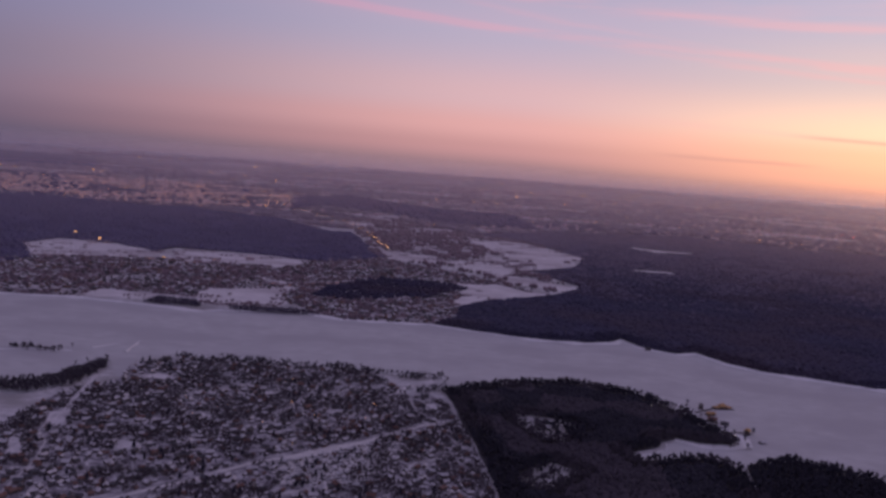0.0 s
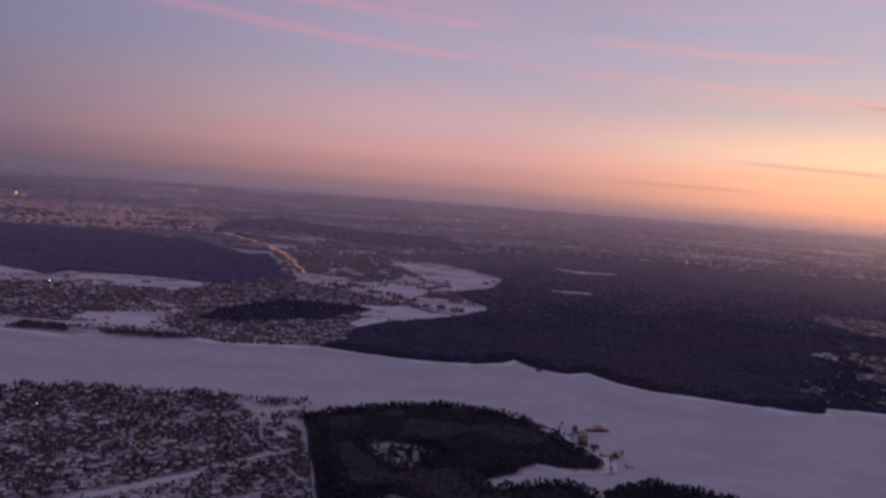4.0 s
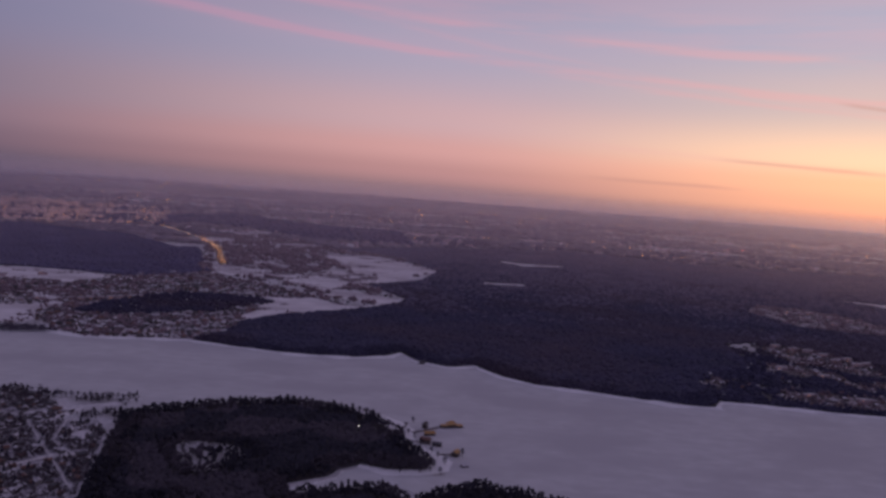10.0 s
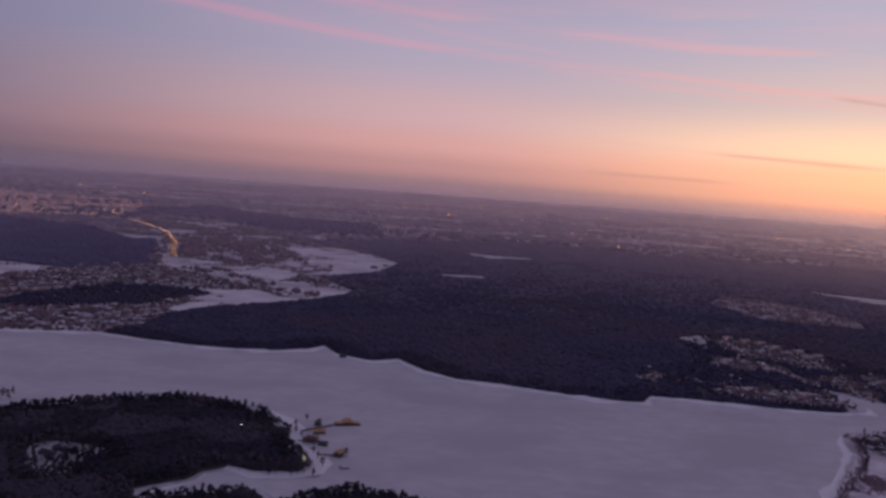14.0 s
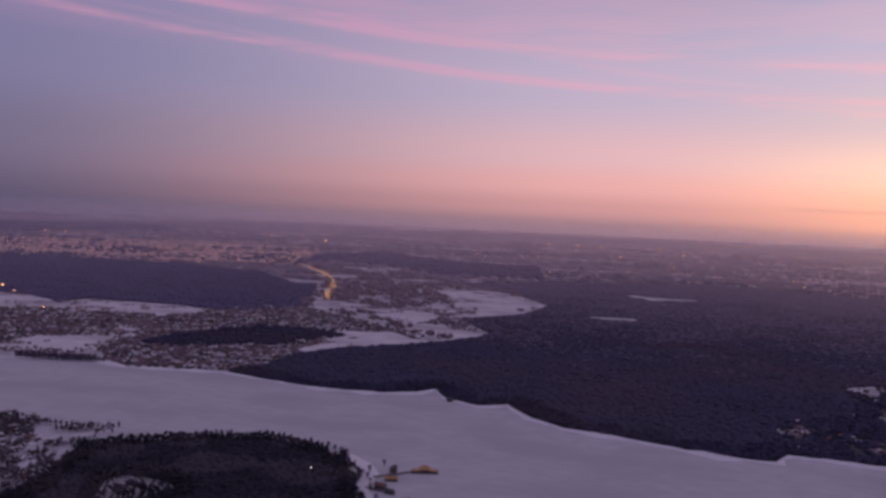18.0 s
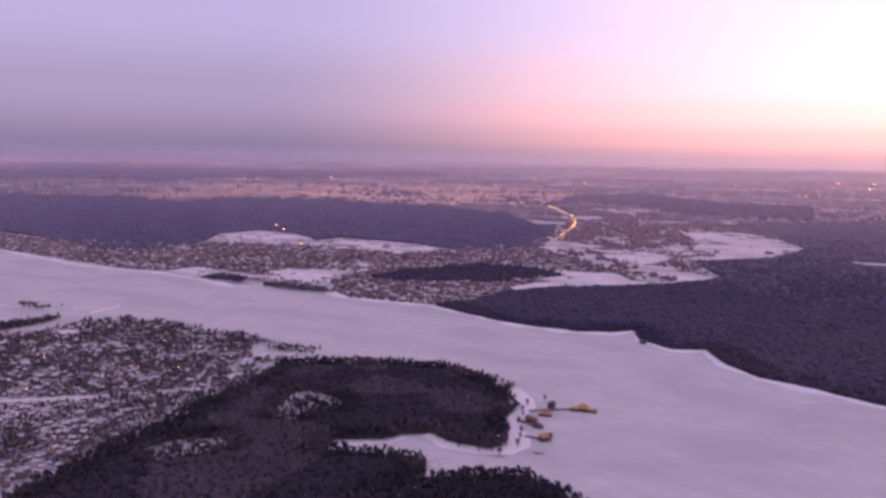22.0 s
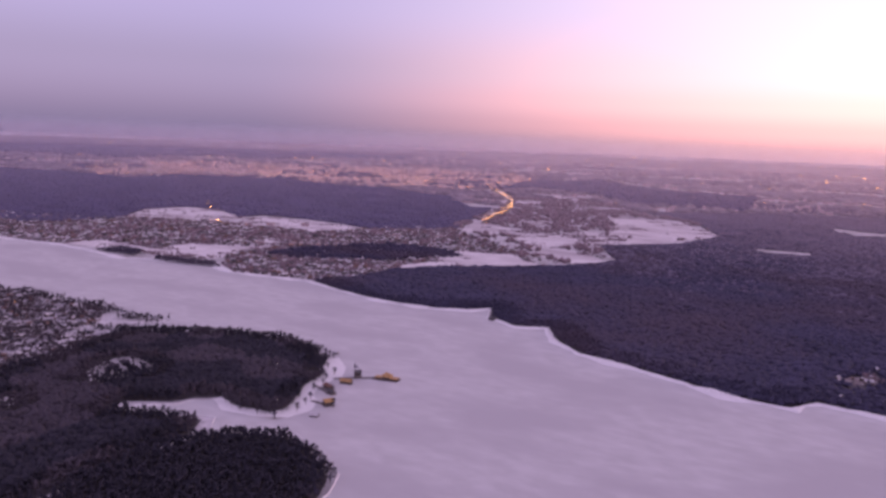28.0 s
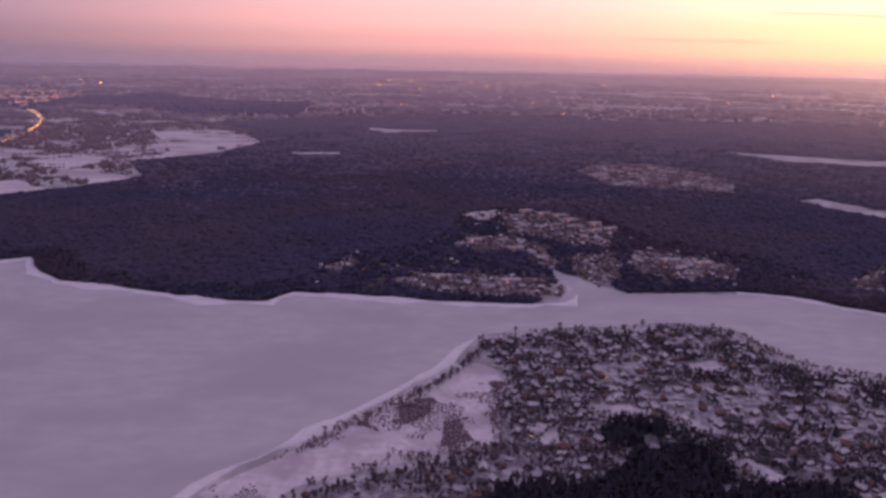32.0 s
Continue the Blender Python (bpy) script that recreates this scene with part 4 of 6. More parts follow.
# ---- houses ----
def gable(bm, w, d, z0, z1, over=0.12, thick=0.1):
    """A pitched roof slab over a w by d plan."""
    for s in (-1, 1):
        v = [(-w / 2 - over, s * (d / 2 + over), z0 - 0.05), (w / 2 + over, s * (d / 2 + over), z0 - 0.05), (w / 2 + over, 0, z1), (-w / 2 - over, 0, z1)]
        a = [bm.verts.new(p) for p in v] + [bm.verts.new((x, y, z + thick)) for x, y, z in v]
        for q in ((3, 2, 1, 0), (4, 5, 6, 7), (0, 1, 5, 4), (1, 2, 6, 5), (2, 3, 7, 6), (3, 0, 4, 7)):
            bm.faces.new([a[i] for i in q])
    bmesh.ops.recalc_face_normals(bm, faces=bm.faces[:])


def house(w, d, h, rise, wall, roof, label, porch):
    ob = thing("house", 0, 0, 0, label, "house", "village houses")
    bm = bmesh.new()
    v = [bm.verts.new(p) for p in ((-w / 2, -d / 2, 0), (w / 2, -d / 2, 0), (w / 2, d / 2, 0), (-w / 2, d / 2, 0), (-w / 2, -d / 2, h), (w / 2, -d / 2, h), (w / 2, d / 2, h), (-w / 2, d / 2, h),
                                   (-w / 2, 0, h + rise), (w / 2, 0, h + rise))]
    for q in ((0, 1, 5, 4), (2, 3, 7, 6), (1, 2, 6, 9, 5), (3, 0, 4, 8, 7)):
        bm.faces.new([v[i] for i in q])
    if porch:
        box(bm, -w * 0.25, w * 0.1, -d / 2 - 0.5, -d / 2 - 0.002, 0, h * 0.7)
    part("wall", bm, wall, ob)
    bm = bmesh.new()
    gable(bm, w, d, h, h + rise)
    if porch:
        box(bm, -w * 0.3, w * 0.15, -d / 2 - 0.58, -d / 2 - 0.06, h * 0.7, h * 0.78)
    part("roof", bm, roof, ob)
    bm = bmesh.new()
    box(bm, w * 0.18, w * 0.18 + 0.16, 0.12, 0.28, h + rise * 0.4, h + rise + 0.3)
    part("chimney", bm, BRICK, ob)
    for x in (w * 0.2, w * 0.36):
        bm = bmesh.new()
        box(bm, x - 0.1, x + 0.1, -d / 2 - 0.02, -d / 2 - 0.003, h * 0.35, h * 0.75)
        part("window", bm, GLASS_DARK, ob, "small dark window")
    return ob


HOUSES = [house(2.4, 1.6, 0.85, 0.5, TIMBER, ROOF_SNOW, "small timber village house under a snow-covered roof", True),
          house(1.9, 1.4, 0.75, 0.45, BRICK, ROOF_SNOW, "small brick cottage under a snowy roof", False),
          house(2.2, 1.6, 0.9, 0.55, TIMBER, ROOF_RED, "timber village house with a rusty red roof", True),
          house(2.8, 1.9, 1.15, 0.55, PLASTER, ROOF_SNOW, "larger plastered house under a snowy roof", True),
          house(2.0, 1.5, 0.8, 0.55, PLASTER, ROOF_DARK, "plastered cottage with a dark roof", False)]


def house_shape(w, d, h, rise):
    wv = [(-w / 2, -d / 2, 0), (w / 2, -d / 2, 0), (w / 2, d / 2, 0), (-w / 2, d / 2, 0), (-w / 2, -d / 2, h), (w / 2, -d / 2, h), (w / 2, d / 2, h), (-w / 2, d / 2, h), (-w / 2, 0, h + rise), (w / 2, 0, h + rise)]
    wf = [(0, 1, 5), (0, 5, 4), (2, 3, 7), (2, 7, 6), (1, 2, 6), (1, 6, 5), (5, 6, 9), (3, 0, 4), (3, 4, 7), (7, 4, 8)]
    o = 0.12
    rv = [(-w / 2 - o, -d / 2 - o, h - 0.06), (w / 2 + o, -d / 2 - o, h - 0.06), (w / 2 + o, d / 2 + o, h - 0.06), (-w / 2 - o, d / 2 + o, h - 0.06), (-w / 2 - o, 0, h + rise + 0.06), (w / 2 + o, 0, h + rise + 0.06)]
    rf = [(0, 1, 5), (0, 5, 4), (2, 3, 4), (2, 4, 5)]
    return gather([((wv, wf), 0), ((rv, rf), 1)])


HOUSE_SHAPES = [house_shape(2.4, 1.6, 0.85, 0.5), house_shape(1.9, 1.4, 0.8, 0.45), house_shape(2.8, 1.8, 1.1, 0.55), house_shape(1.5, 1.1, 0.6, 0.25)]
WALLS = [material("mixed_cottage_walls", (0.125, 0.10, 0.098), 0.85, 0.25, 1.0, island=0.8)]


def settle(outline, turn, row, gap, keep, holes, nearest, singles, name, label, streets=(), size=0.8, white=0.4):
    """Village houses in rows: those near a point as things of their own, the rest as one mesh."""
    t = radians(turn)
    c, s = math.cos(t), math.sin(t)
    o = np.asarray(outline, float)
    local = np.c_[o[:, 0] * c + o[:, 1] * s, -o[:, 0] * s + o[:, 1] * c]
    (x0, y0), (x1, y1) = local.min(0), local.max(0)
    gx, gy = np.meshgrid(np.arange(x0, x1, gap), np.arange(y0, y1, row))
    q = np.c_[gx.ravel(), gy.ravel()] + RNG.uniform(-0.28, 0.28, (gx.size, 2)) * (gap, row)
    p = np.c_[q[:, 0] * c - q[:, 1] * s, q[:, 0] * s + q[:, 1] * c]
    ok = inside(p, outline) & (RNG.random(len(p)) < keep)
    for h in holes:
        ok &= ~inside(p, h)
    for s in streets:
        ok &= nearness(p, s) > (2.2 if s is MAIN_W else 1.2)
    p = p[ok]
    p = p[np.argsort(np.hypot(p[:, 0] - nearest[0], p[:, 1] - nearest[1]))]
    for i, (x, y) in enumerate(p[:singles]):
        copy_thing(HOUSES[int(RNG.choice(5, p=(white * 0.45, white * 0.25, (1 - white) * 0.35, white * 0.3, (1 - white) * 0.65)))], pose(x, y, 0.03, 0, 0, turn + RNG.choice((0, 90)) + RNG.normal(0, 6)) @ Matrix.Scale(size * RNG.uniform(0.85, 1.2), 4))
    rest = p[singles:]
    if len(rest):
        cut = RNG.random(len(rest))
        red = white + (1 - white) * 0.3
        for lo, hi, roof, word in ((0, white, ROOF_SNOW, "snowy"), (white, red, ROOF_RED, "rusty red"), (red, 1, ROOF_DARK, "dark")):
            planted(name, rest[(cut >= lo) & (cut < hi)], HOUSE_SHAPES, size, 0.25, (WALLS[0], roof), label.replace("snowy", word), "village")
    return p


VILLAGE_W = [(-119.1, 204.1), (-120.2, 288.7), (-107.1, 305.8), (-110.1, 331.9), (-96.7, 342.3), (-72.3, 344), (-47, 342.9), (-26.9, 347.5), (-13.2, 339.7), (-1.3, 326.1), (-3, 314.7), (12.2, 318.4), (18.1, 308.8),
             (26.4, 275.7), (34, 228), (36.7, 158), (-130, 140)]
MAIN_W = [(-109.8, 166.3), (-50.2, 223), (-37.2, 238.4), (-21.2, 250.5), (-7.3, 263.5), (10.2, 282.3), (20.5, 289.8)]
YARDS_W = [[(-103.5, 313.5), (-93.6, 309.6), (-86.9, 313.4), (-95.8, 318.3)], [(-52.5, 303.5), (-46.7, 301.6), (-43.9, 305.3), (-48.8, 307.3)], [(-81.7, 242.7), (-76.7, 239.9), (-73, 245.4), (-79.9, 248.2)],
           [(10.7, 300.3), (15.5, 298.4), (14.4, 307.9), (8.7, 307.9)], [(-68.1, 274.2), (-61.2, 271.3), (-59.4, 274.1), (-66.3, 277)], [(-25.2, 289.1), (-22.2, 287.2), (-19.4, 290), (-23.4, 292.8)],
           [(-105.6, 229), (-111.8, 242.8), (-107.9, 242.8), (-100.7, 229)], [(-107.3, 253.9), (-112.5, 266), (-106.7, 268.8), (-101.4, 253)]]
VILLAGE_E = [(318, 315), (317, 329), (313, 342), (315, 349), (325, 353), (338, 356), (355, 357), (373, 361), (386, 357), (388, 346), (388, 334), (398, 326), (414, 322),
             (505, 308), (505, 220), (322, 222), (325, 268), (316, 289), (314, 305)]
VILLAGE_S = [(268, 260), (275, 268), (292, 277), (307, 283), (315, 287), (324, 276), (315, 215), (262, 215)]
COPSE_E = [[(336, 280), (339, 282), (346, 283), (354, 284), (356, 276), (354, 270), (366, 269), (374, 271), (378, 265), (371, 253), (320, 253), (309, 262), (310, 268), (320, 272), (329, 270), (334, 276)],
           [(335, 297), (342, 295), (350, 297), (347, 286), (339, 283), (334, 290)]]
YARDS_E = [[(334.5, 306.7), (339.1, 308.4), (350.2, 304.4), (348.2, 301.7), (336.2, 302)], [(321.2, 293.2), (325.8, 294), (325.7, 288.5), (322, 287.6)], [(354.7, 301.5), (355.7, 302.4), (358.2, 295), (356.3, 294.1)],
           [(357.8, 283), (361.6, 284.8), (367.7, 274.5), (364.9, 272.8)], [(366.4, 353.5), (374.7, 353.2), (374.7, 351.3), (366.3, 351.6)], [(363.9, 331.9), (374.1, 335.4), (375.8, 327.8), (367.4, 327.2)],
           [(364.4, 319.8), (369.1, 320.6), (368, 316.9), (364.3, 316.1)], [(397.5, 319.7), (403.1, 321.3), (402, 316.7), (397.4, 316)]]


def garden_plots(outline, turn, count, seed):
    """Oblong snowy gardens laid out along the rows of a village."""
    g, c, k, out = np.random.default_rng(seed), math.cos(radians(turn)), math.sin(radians(turn)), []
    spots = scatter(outline, 3.4)
    g.shuffle(spots)
    for x, y in spots[:count]:
        w, d = g.uniform(0.9, 3.2), g.uniform(0.6, 1.5)
        if g.random() < 0.35:
            w, d = d, w
        out.append([(x + u * w * c - v * d * k, y + u * w * k + v * d * c) for u, v in ((-0.5, -0.5), (0.5, -0.45), (0.5, 0.5), (-0.45, 0.5))])
    return out


YARDS_W += garden_plots([(-110, 225), (-112, 300), (-90, 338), (-10, 335), (8, 300), (25, 262), (25, 215)], 41, 150, 5)
YARDS_E += garden_plots([(322, 292), (319, 345), (384, 352), (388, 330), (420, 316), (470, 300), (470, 255), (372, 255), (362, 290)], 4, 190, 6)
streets_w = [MAIN_W, [(-119.4, 319.4), (-114.7, 298.2), (-108.7, 269.7), (-107.1, 249.3), (-100.1, 241), (-95.8, 227.2), (-91.8, 195.4)], [(-42.1, 276.9), (-35.9, 296.7), (-31.2, 329.2)], [(-84.1, 260.3), (-46.4, 293), (-9, 326.2)], [(-94.6, 283.9), (-58.7, 315), (-33.3, 337.9)], [(-68.8, 234.3), (-31.2, 266.4), (3.2, 297.5)], [(-8.7, 314.7), (9.1, 288), (26.8, 261.6)],
             [(-25.1, 217.9), (7.3, 245.7), (24.9, 261.6)], [(2.7, 318.4), (7, 297.5), (19.7, 283.2)]]
streets_e = [[(321.2, 292.3), (339.9, 301), (363.7, 293), (403.7, 289.9), (476, 278.7)], [(314.5, 330.1), (349.9, 330.5), (391.3, 325.5)], [(341.2, 353.7), (342.4, 328.9), (351.2, 308.1), (360, 294)], [(373.9, 357.9), (375.8, 327.8), (378.2, 290.7)],
             [(321.6, 312.8), (351.3, 311.8), (386.1, 307.1), (422.4, 304)], [(400.2, 317.7), (396.4, 290.1), (388.8, 253.8)]]

for i, (v, lab) in enumerate(((VILLAGE_W, "western"), (VILLAGE_E, "eastern"), (VILLAGE_S, "riverside"))):
    tagged(sheet("village_ground_%d" % (i + 1), rough_line(v, 6, 1.0, closed=True), 0.03 + 0.004 * i, VILLAGE_EARTH), "trampled snow and garden earth of the %s village" % lab, "ground", kind="structure")

tagged(sheet("village_ground_4", rough_line(TOWN_N, 8, 2.0, closed=True), 0.042, TOWN_EARTH), "trampled snow and garden earth of the town across the river", "ground", kind="structure")

# meadow by the east bank, with scrub
MEADOW = [(257, 268), (263, 275), (271, 284), (276, 291), (284, 302), (293, 313), (303, 325), (309, 332), (316, 329), (318, 315), (314, 305), (314, 289), (307, 285), (292, 279), (282, 275), (274, 271), (268, 262)]
tagged(sheet("meadow", rough_line(MEADOW, 5, 1.0, closed=True), 0.07, MEADOW_SNOW), "open snowy meadow between the river and the village", "meadow", kind="structure")
for i, y in enumerate(YARDS_W + YARDS_E):
    tagged(sheet("yard_%d" % (i + 1), rough_line(y, 2 if i < 16 else 1, 0.5 if i < 16 else 0.25, closed=True), 0.075 + 0.00005 * i, SNOW_YARD), "open snowy yard between village houses", "yard", kind="structure")
for i, s in enumerate(streets_w + streets_e):
    lane("street_%d" % (i + 1), s, 1.5 if i == 0 else 0.55 if i < 9 else 0.4, 0.095 + 0.003 * i, SNOW_TROD, "village street of trodden snow", "street", 0.5)
lane("street_40", [(-120.5, 323.2), (-114.7, 298.2), (-108.7, 269.7), (-105.6, 262.3)], 2.2, 0.17, SNOW_YARD, "broad snowy track beside the dark grove", "track", 0.6)
lane("street_41", [(-4.7, 309), (1.5, 326.1), (12.6, 338.4)], 2.6, 0.174, SNOW_YARD, "snowy track out to the spit", "track", 0.6)

settle(VILLAGE_W, 41, 2.5, 2.3, 0.72, YARDS_W + [[(-33, 238), (-23, 252), (-2, 268), (8, 262), (-5, 230), (-26, 225)]], (-7.3, 261.7), 140, "village_houses", "crowded small village houses under snowy roofs", streets_w, 0.72, 0.5)
settle(VILLAGE_E, 4, 2.7, 2.6, 0.72, YARDS_E + COPSE_E, (340.3, 319.6), 145, "east_village_houses", "crowded small village houses under snowy roofs", streets_e, 0.74, 0.55)
settle(VILLAGE_S, 30, 3.8, 3.6, 0.7, (), (292.7, 260.9), 0, "riverside_houses", "small village houses under snowy roofs")
for h in HAMLET_E:
    settle(h, 10, 4.0, 3.6, 0.85, (), (0, 0), 0, "far_bank_houses", "village houses under snowy roofs across the river", (), 0.85, 0.42)
settle(HAMLET_AREA, 10, 7, 6, 0.5, HAMLET_E + [CREEK], (0, 0), 0, "far_bank_houses", "scattered houses under snowy roofs across the river")
settle(HAMLET_N, 10, 7.0, 6.0, 0.6, (), (0, 0), 0, "forest_hamlet", "small hamlet under snowy roofs inside the forest")
settle(SETTLED, 30, 9, 7, 0.5, FIELDS, (0, 0), 0, "field_houses", "scattered houses under snowy roofs between the fields")
settle(TOWN_N, 12, 4.2, 3.4, 0.72, FIELDS + [TOWN_WOOD], (0, 0), 0, "town_houses", "scattered town houses under snowy roofs beyond the river", (), 0.95, 0.42)
SHEDS = [(-33, 238), (-23, 252), (-2, 268), (8, 262), (-5, 230), (-26, 225)]
tagged(sheet("village_ground_5", rough_line(SHEDS, 6, 0.6, closed=True), 0.085, SNOW_TROD), "trodden snow between rows of garden sheds", "ground", kind="structure")
settle(SHEDS, 41, 1.9, 1.35, 0.9, (), (0, 0), 0, "garden_sheds", "rows of small garden sheds under snowy roofs", streets_w[:1], 0.5, 0.85)
for i, (h, (x, y, a)) in enumerate(zip(HOUSES, ((5.3, 289.9, 41), (-17, 269.2, 41), (331.2, 324.7, 4), (321.2, 292.3, 4), (342, 312.1, 4)))):
    h.matrix_basis = pose(x, y, 0.03, 0, 0, a)


def garden_trees(outline, step, keep, holes, streets, templates, size, mats, name, label, seed, clear=0.7):
    p = scatter(outline, step, holes)
    n = value_noise(p, 12, seed) * 0.55 + value_noise(p, 3.5, seed + 1) * 0.45
    ok = n > np.quantile(n, 1 - keep)
    for s in streets:
        ok &= nearness(p, s) > (clear + 0.6 if s is MAIN_W else clear)
    return planted(name, p[ok], templates, size, 0.4, mats, label, "trees")


garden_trees(VILLAGE_W, 1.0, 0.52, YARDS_W, streets_w, LEAFLESS, 1.3, (ORCHARD, BARK), "garden_trees", "bare dark fruit trees crowded between village houses", 31)
garden_trees(VILLAGE_W, 4.0, 0.3, YARDS_W, streets_w, PINES, 2.1, (PINE, BARK), "garden_pines", "dark pines standing between village houses", 33)
garden_trees(VILLAGE_E, 1.0, 0.8, YARDS_E + COPSE_E, streets_e, LEAFLESS, 1.25, (ORCHARD, BARK), "garden_trees", "bare dark trees crowded between village houses", 35, 0.2)
garden_trees(VILLAGE_E, 4.2, 0.2, YARDS_E, streets_e, PINES, 2.2, (PINE, BARK), "garden_pines", "dark pines standing between village houses", 37)
garden_trees([(362, 250), (364, 345), (388, 345), (400, 321), (500, 306), (500, 225), (380, 225)], 1.2, 0.5, YARDS_E[:8] + COPSE_E, (), LEAFLESS, 1.35, (DUSKWOOD, BARK), "garden_trees", "tall bare trees between the houses of the eastern village", 38)
garden_trees(VILLAGE_S, 1.3, 0.55, (), streets_e, LEAFLESS + PINES[:1], 1.7, (ORCHARD, BARK), "garden_trees", "bare dark trees beside the riverside houses", 39)
for h in HAMLET_E:
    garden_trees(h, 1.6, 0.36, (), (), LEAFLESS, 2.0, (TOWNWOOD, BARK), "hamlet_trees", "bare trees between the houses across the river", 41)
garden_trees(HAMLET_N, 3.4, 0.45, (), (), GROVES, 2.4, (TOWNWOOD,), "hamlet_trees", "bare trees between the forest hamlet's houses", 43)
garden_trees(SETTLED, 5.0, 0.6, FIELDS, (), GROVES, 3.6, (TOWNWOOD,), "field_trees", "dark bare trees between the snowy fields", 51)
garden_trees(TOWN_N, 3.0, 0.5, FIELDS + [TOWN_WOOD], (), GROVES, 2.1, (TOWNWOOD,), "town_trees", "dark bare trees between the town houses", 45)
for c, dense, kinds in zip(COPSE_E, (0.3, 0.5), (LEAFLESS + PINES * 2, LEAFLESS + PINES * 2)):
    c = rough_line(c, 2.0, 2.6, closed=True)
    p = scatter(c, 0.85)
    p = p[value_noise(p, 5, 61) * 0.55 + value_noise(p, 2.0, 62) * 0.45 - 0.25 * np.exp(-nearness(p, c + c[:1]) / 2.0) + 0.12 > dense]
    planted("copse", p, kinds, 2.9, 0.42, (PINE, BARK), "dark ragged pine copse beside the village")
planted("village_thicket", scatter([(345, 287), (352, 296), (357, 292), (362, 282), (357, 279), (348, 283)], 1.1), LEAFLESS, 1.9, 0.35, (DUSKWOOD, BARK), "bare thicket between the copse and the village street", "trees")
garden_trees(MEADOW, 0.7, 0.30, (), (), CROWNS, 0.5, (TOWNWOOD,), "meadow_scrub", "low bare scrub on the snowy meadow", 47)
for scrub, keep in (([(283, 296), (290, 304), (298, 311), (302, 306), (296, 298), (288, 293)], 0.6), ([(302, 298), (307, 300), (314, 295), (308, 289), (301, 286)], 0.55), ([(311, 318), (315, 320), (318, 318), (314, 313)], 0.7)):
    garden_trees(scrub, 0.5, keep, (), (), CROWNS, 0.75, (TOWNWOOD,), "meadow_thicket", "thicket of bare brown scrub on the snowy meadow", 49)
BELT_E = [[(290, 280), (301, 282.5), (313, 284.5), (330, 285.5), (342, 287.5)], [(313, 287), (313.5, 299), (316, 313)], [(272, 283), (279, 292), (285, 299), (292, 307), (301, 319), (307, 328), (312, 339), (314, 349)], [(274, 270), (283, 275), (292, 279), (307, 285), (317, 288)], [(328.1, 354.2), (348.8, 358.1), (372.2, 360.9), (386.9, 357.5), (391.1, 346.1), (396.1, 331.8), (415.8, 321.7), (495, 302.1)]]
GROVE_PATCH = [(-122.8, 330), (-117.5, 321.3), (-118.5, 296.3), (-129.7, 281), (-161.1, 282.6), (-143.8, 290.5), (-130.4, 300.1)]
planted("bank_grove", scatter(GROVE_PATCH, 1.2), LEAFLESS + PINES[:1], 2.4, 0.3, (DUSKWOOD, BARK), "dense dark grove along the snowy shore")
ridge("breakwater_1", [(-137.2, 346.1), (-129.7, 356.3)], 2.2, 0.7, SNOW_CLEAN, "low snow-covered breakwater on the ice", "breakwater")
ridge("breakwater_2", [(-120.8, 343.6), (-123, 362)], 2.2, 0.7, SNOW_CLEAN, "low snow-covered breakwater on the ice", "breakwater")
ridge("sandbar", [(-175.2, 330.9), (-155.7, 337.8), (-141.9, 339.8)], 3.0, 0.4, SNOW_CLEAN, "low snowy sandbar off the shore", "sandbar")
GROVE_W = [[(-122.6, 325.2), (-124.3, 294.4)], [(-25, 347.5), (-9.4, 340.6), (14.4, 343.2)], [(-96.7, 343.3), (-72.3, 346), (-47, 343.8), (-26.9, 348.5)], [(-165.7, 339.8), (-145.8, 338.8)], [(1.7, 319.4), (17.7, 327.9)]]
for lines, width, label in ((BELT_E, 1.6, "row of bare trees along the snowy bank"), (GROVE_W, 5.0, "dark belt of bare trees along the water's edge")):
    for line in lines:
        pts = np.array(rough_line(line, 0.7, 0.6))
        pts = np.concatenate([pts + RNG.normal(0, width * 0.45, pts.shape) for _ in range(2 if width < 3 else 4)])
        pts = pts[value_noise(pts, 4.5, 93) > (0.22 if width < 3 else 0.36)]
        planted("bank_trees", pts, LEAFLESS + PINES[:1], 1.3 if width < 3 else 1.65, 0.5, (TOWNWOOD if width < 3 else DUSKWOOD, BARK), label, "trees")
# wooded low islands off the north bank
for isle in ([(-155.4, 444.9), (-154.2, 463), (-131.1, 462), (-122.4, 445.4)], [(-102.5, 443), (-110.8, 453), (-71.5, 460), (-55.5, 450), (-74.9, 444.5)]):
    planted("islet_trees", scatter(isle, 1.15), LEAFLESS, 1.9, 0.3, (BARE, BARK), "dark trees on a low islet by the far bank", "trees")


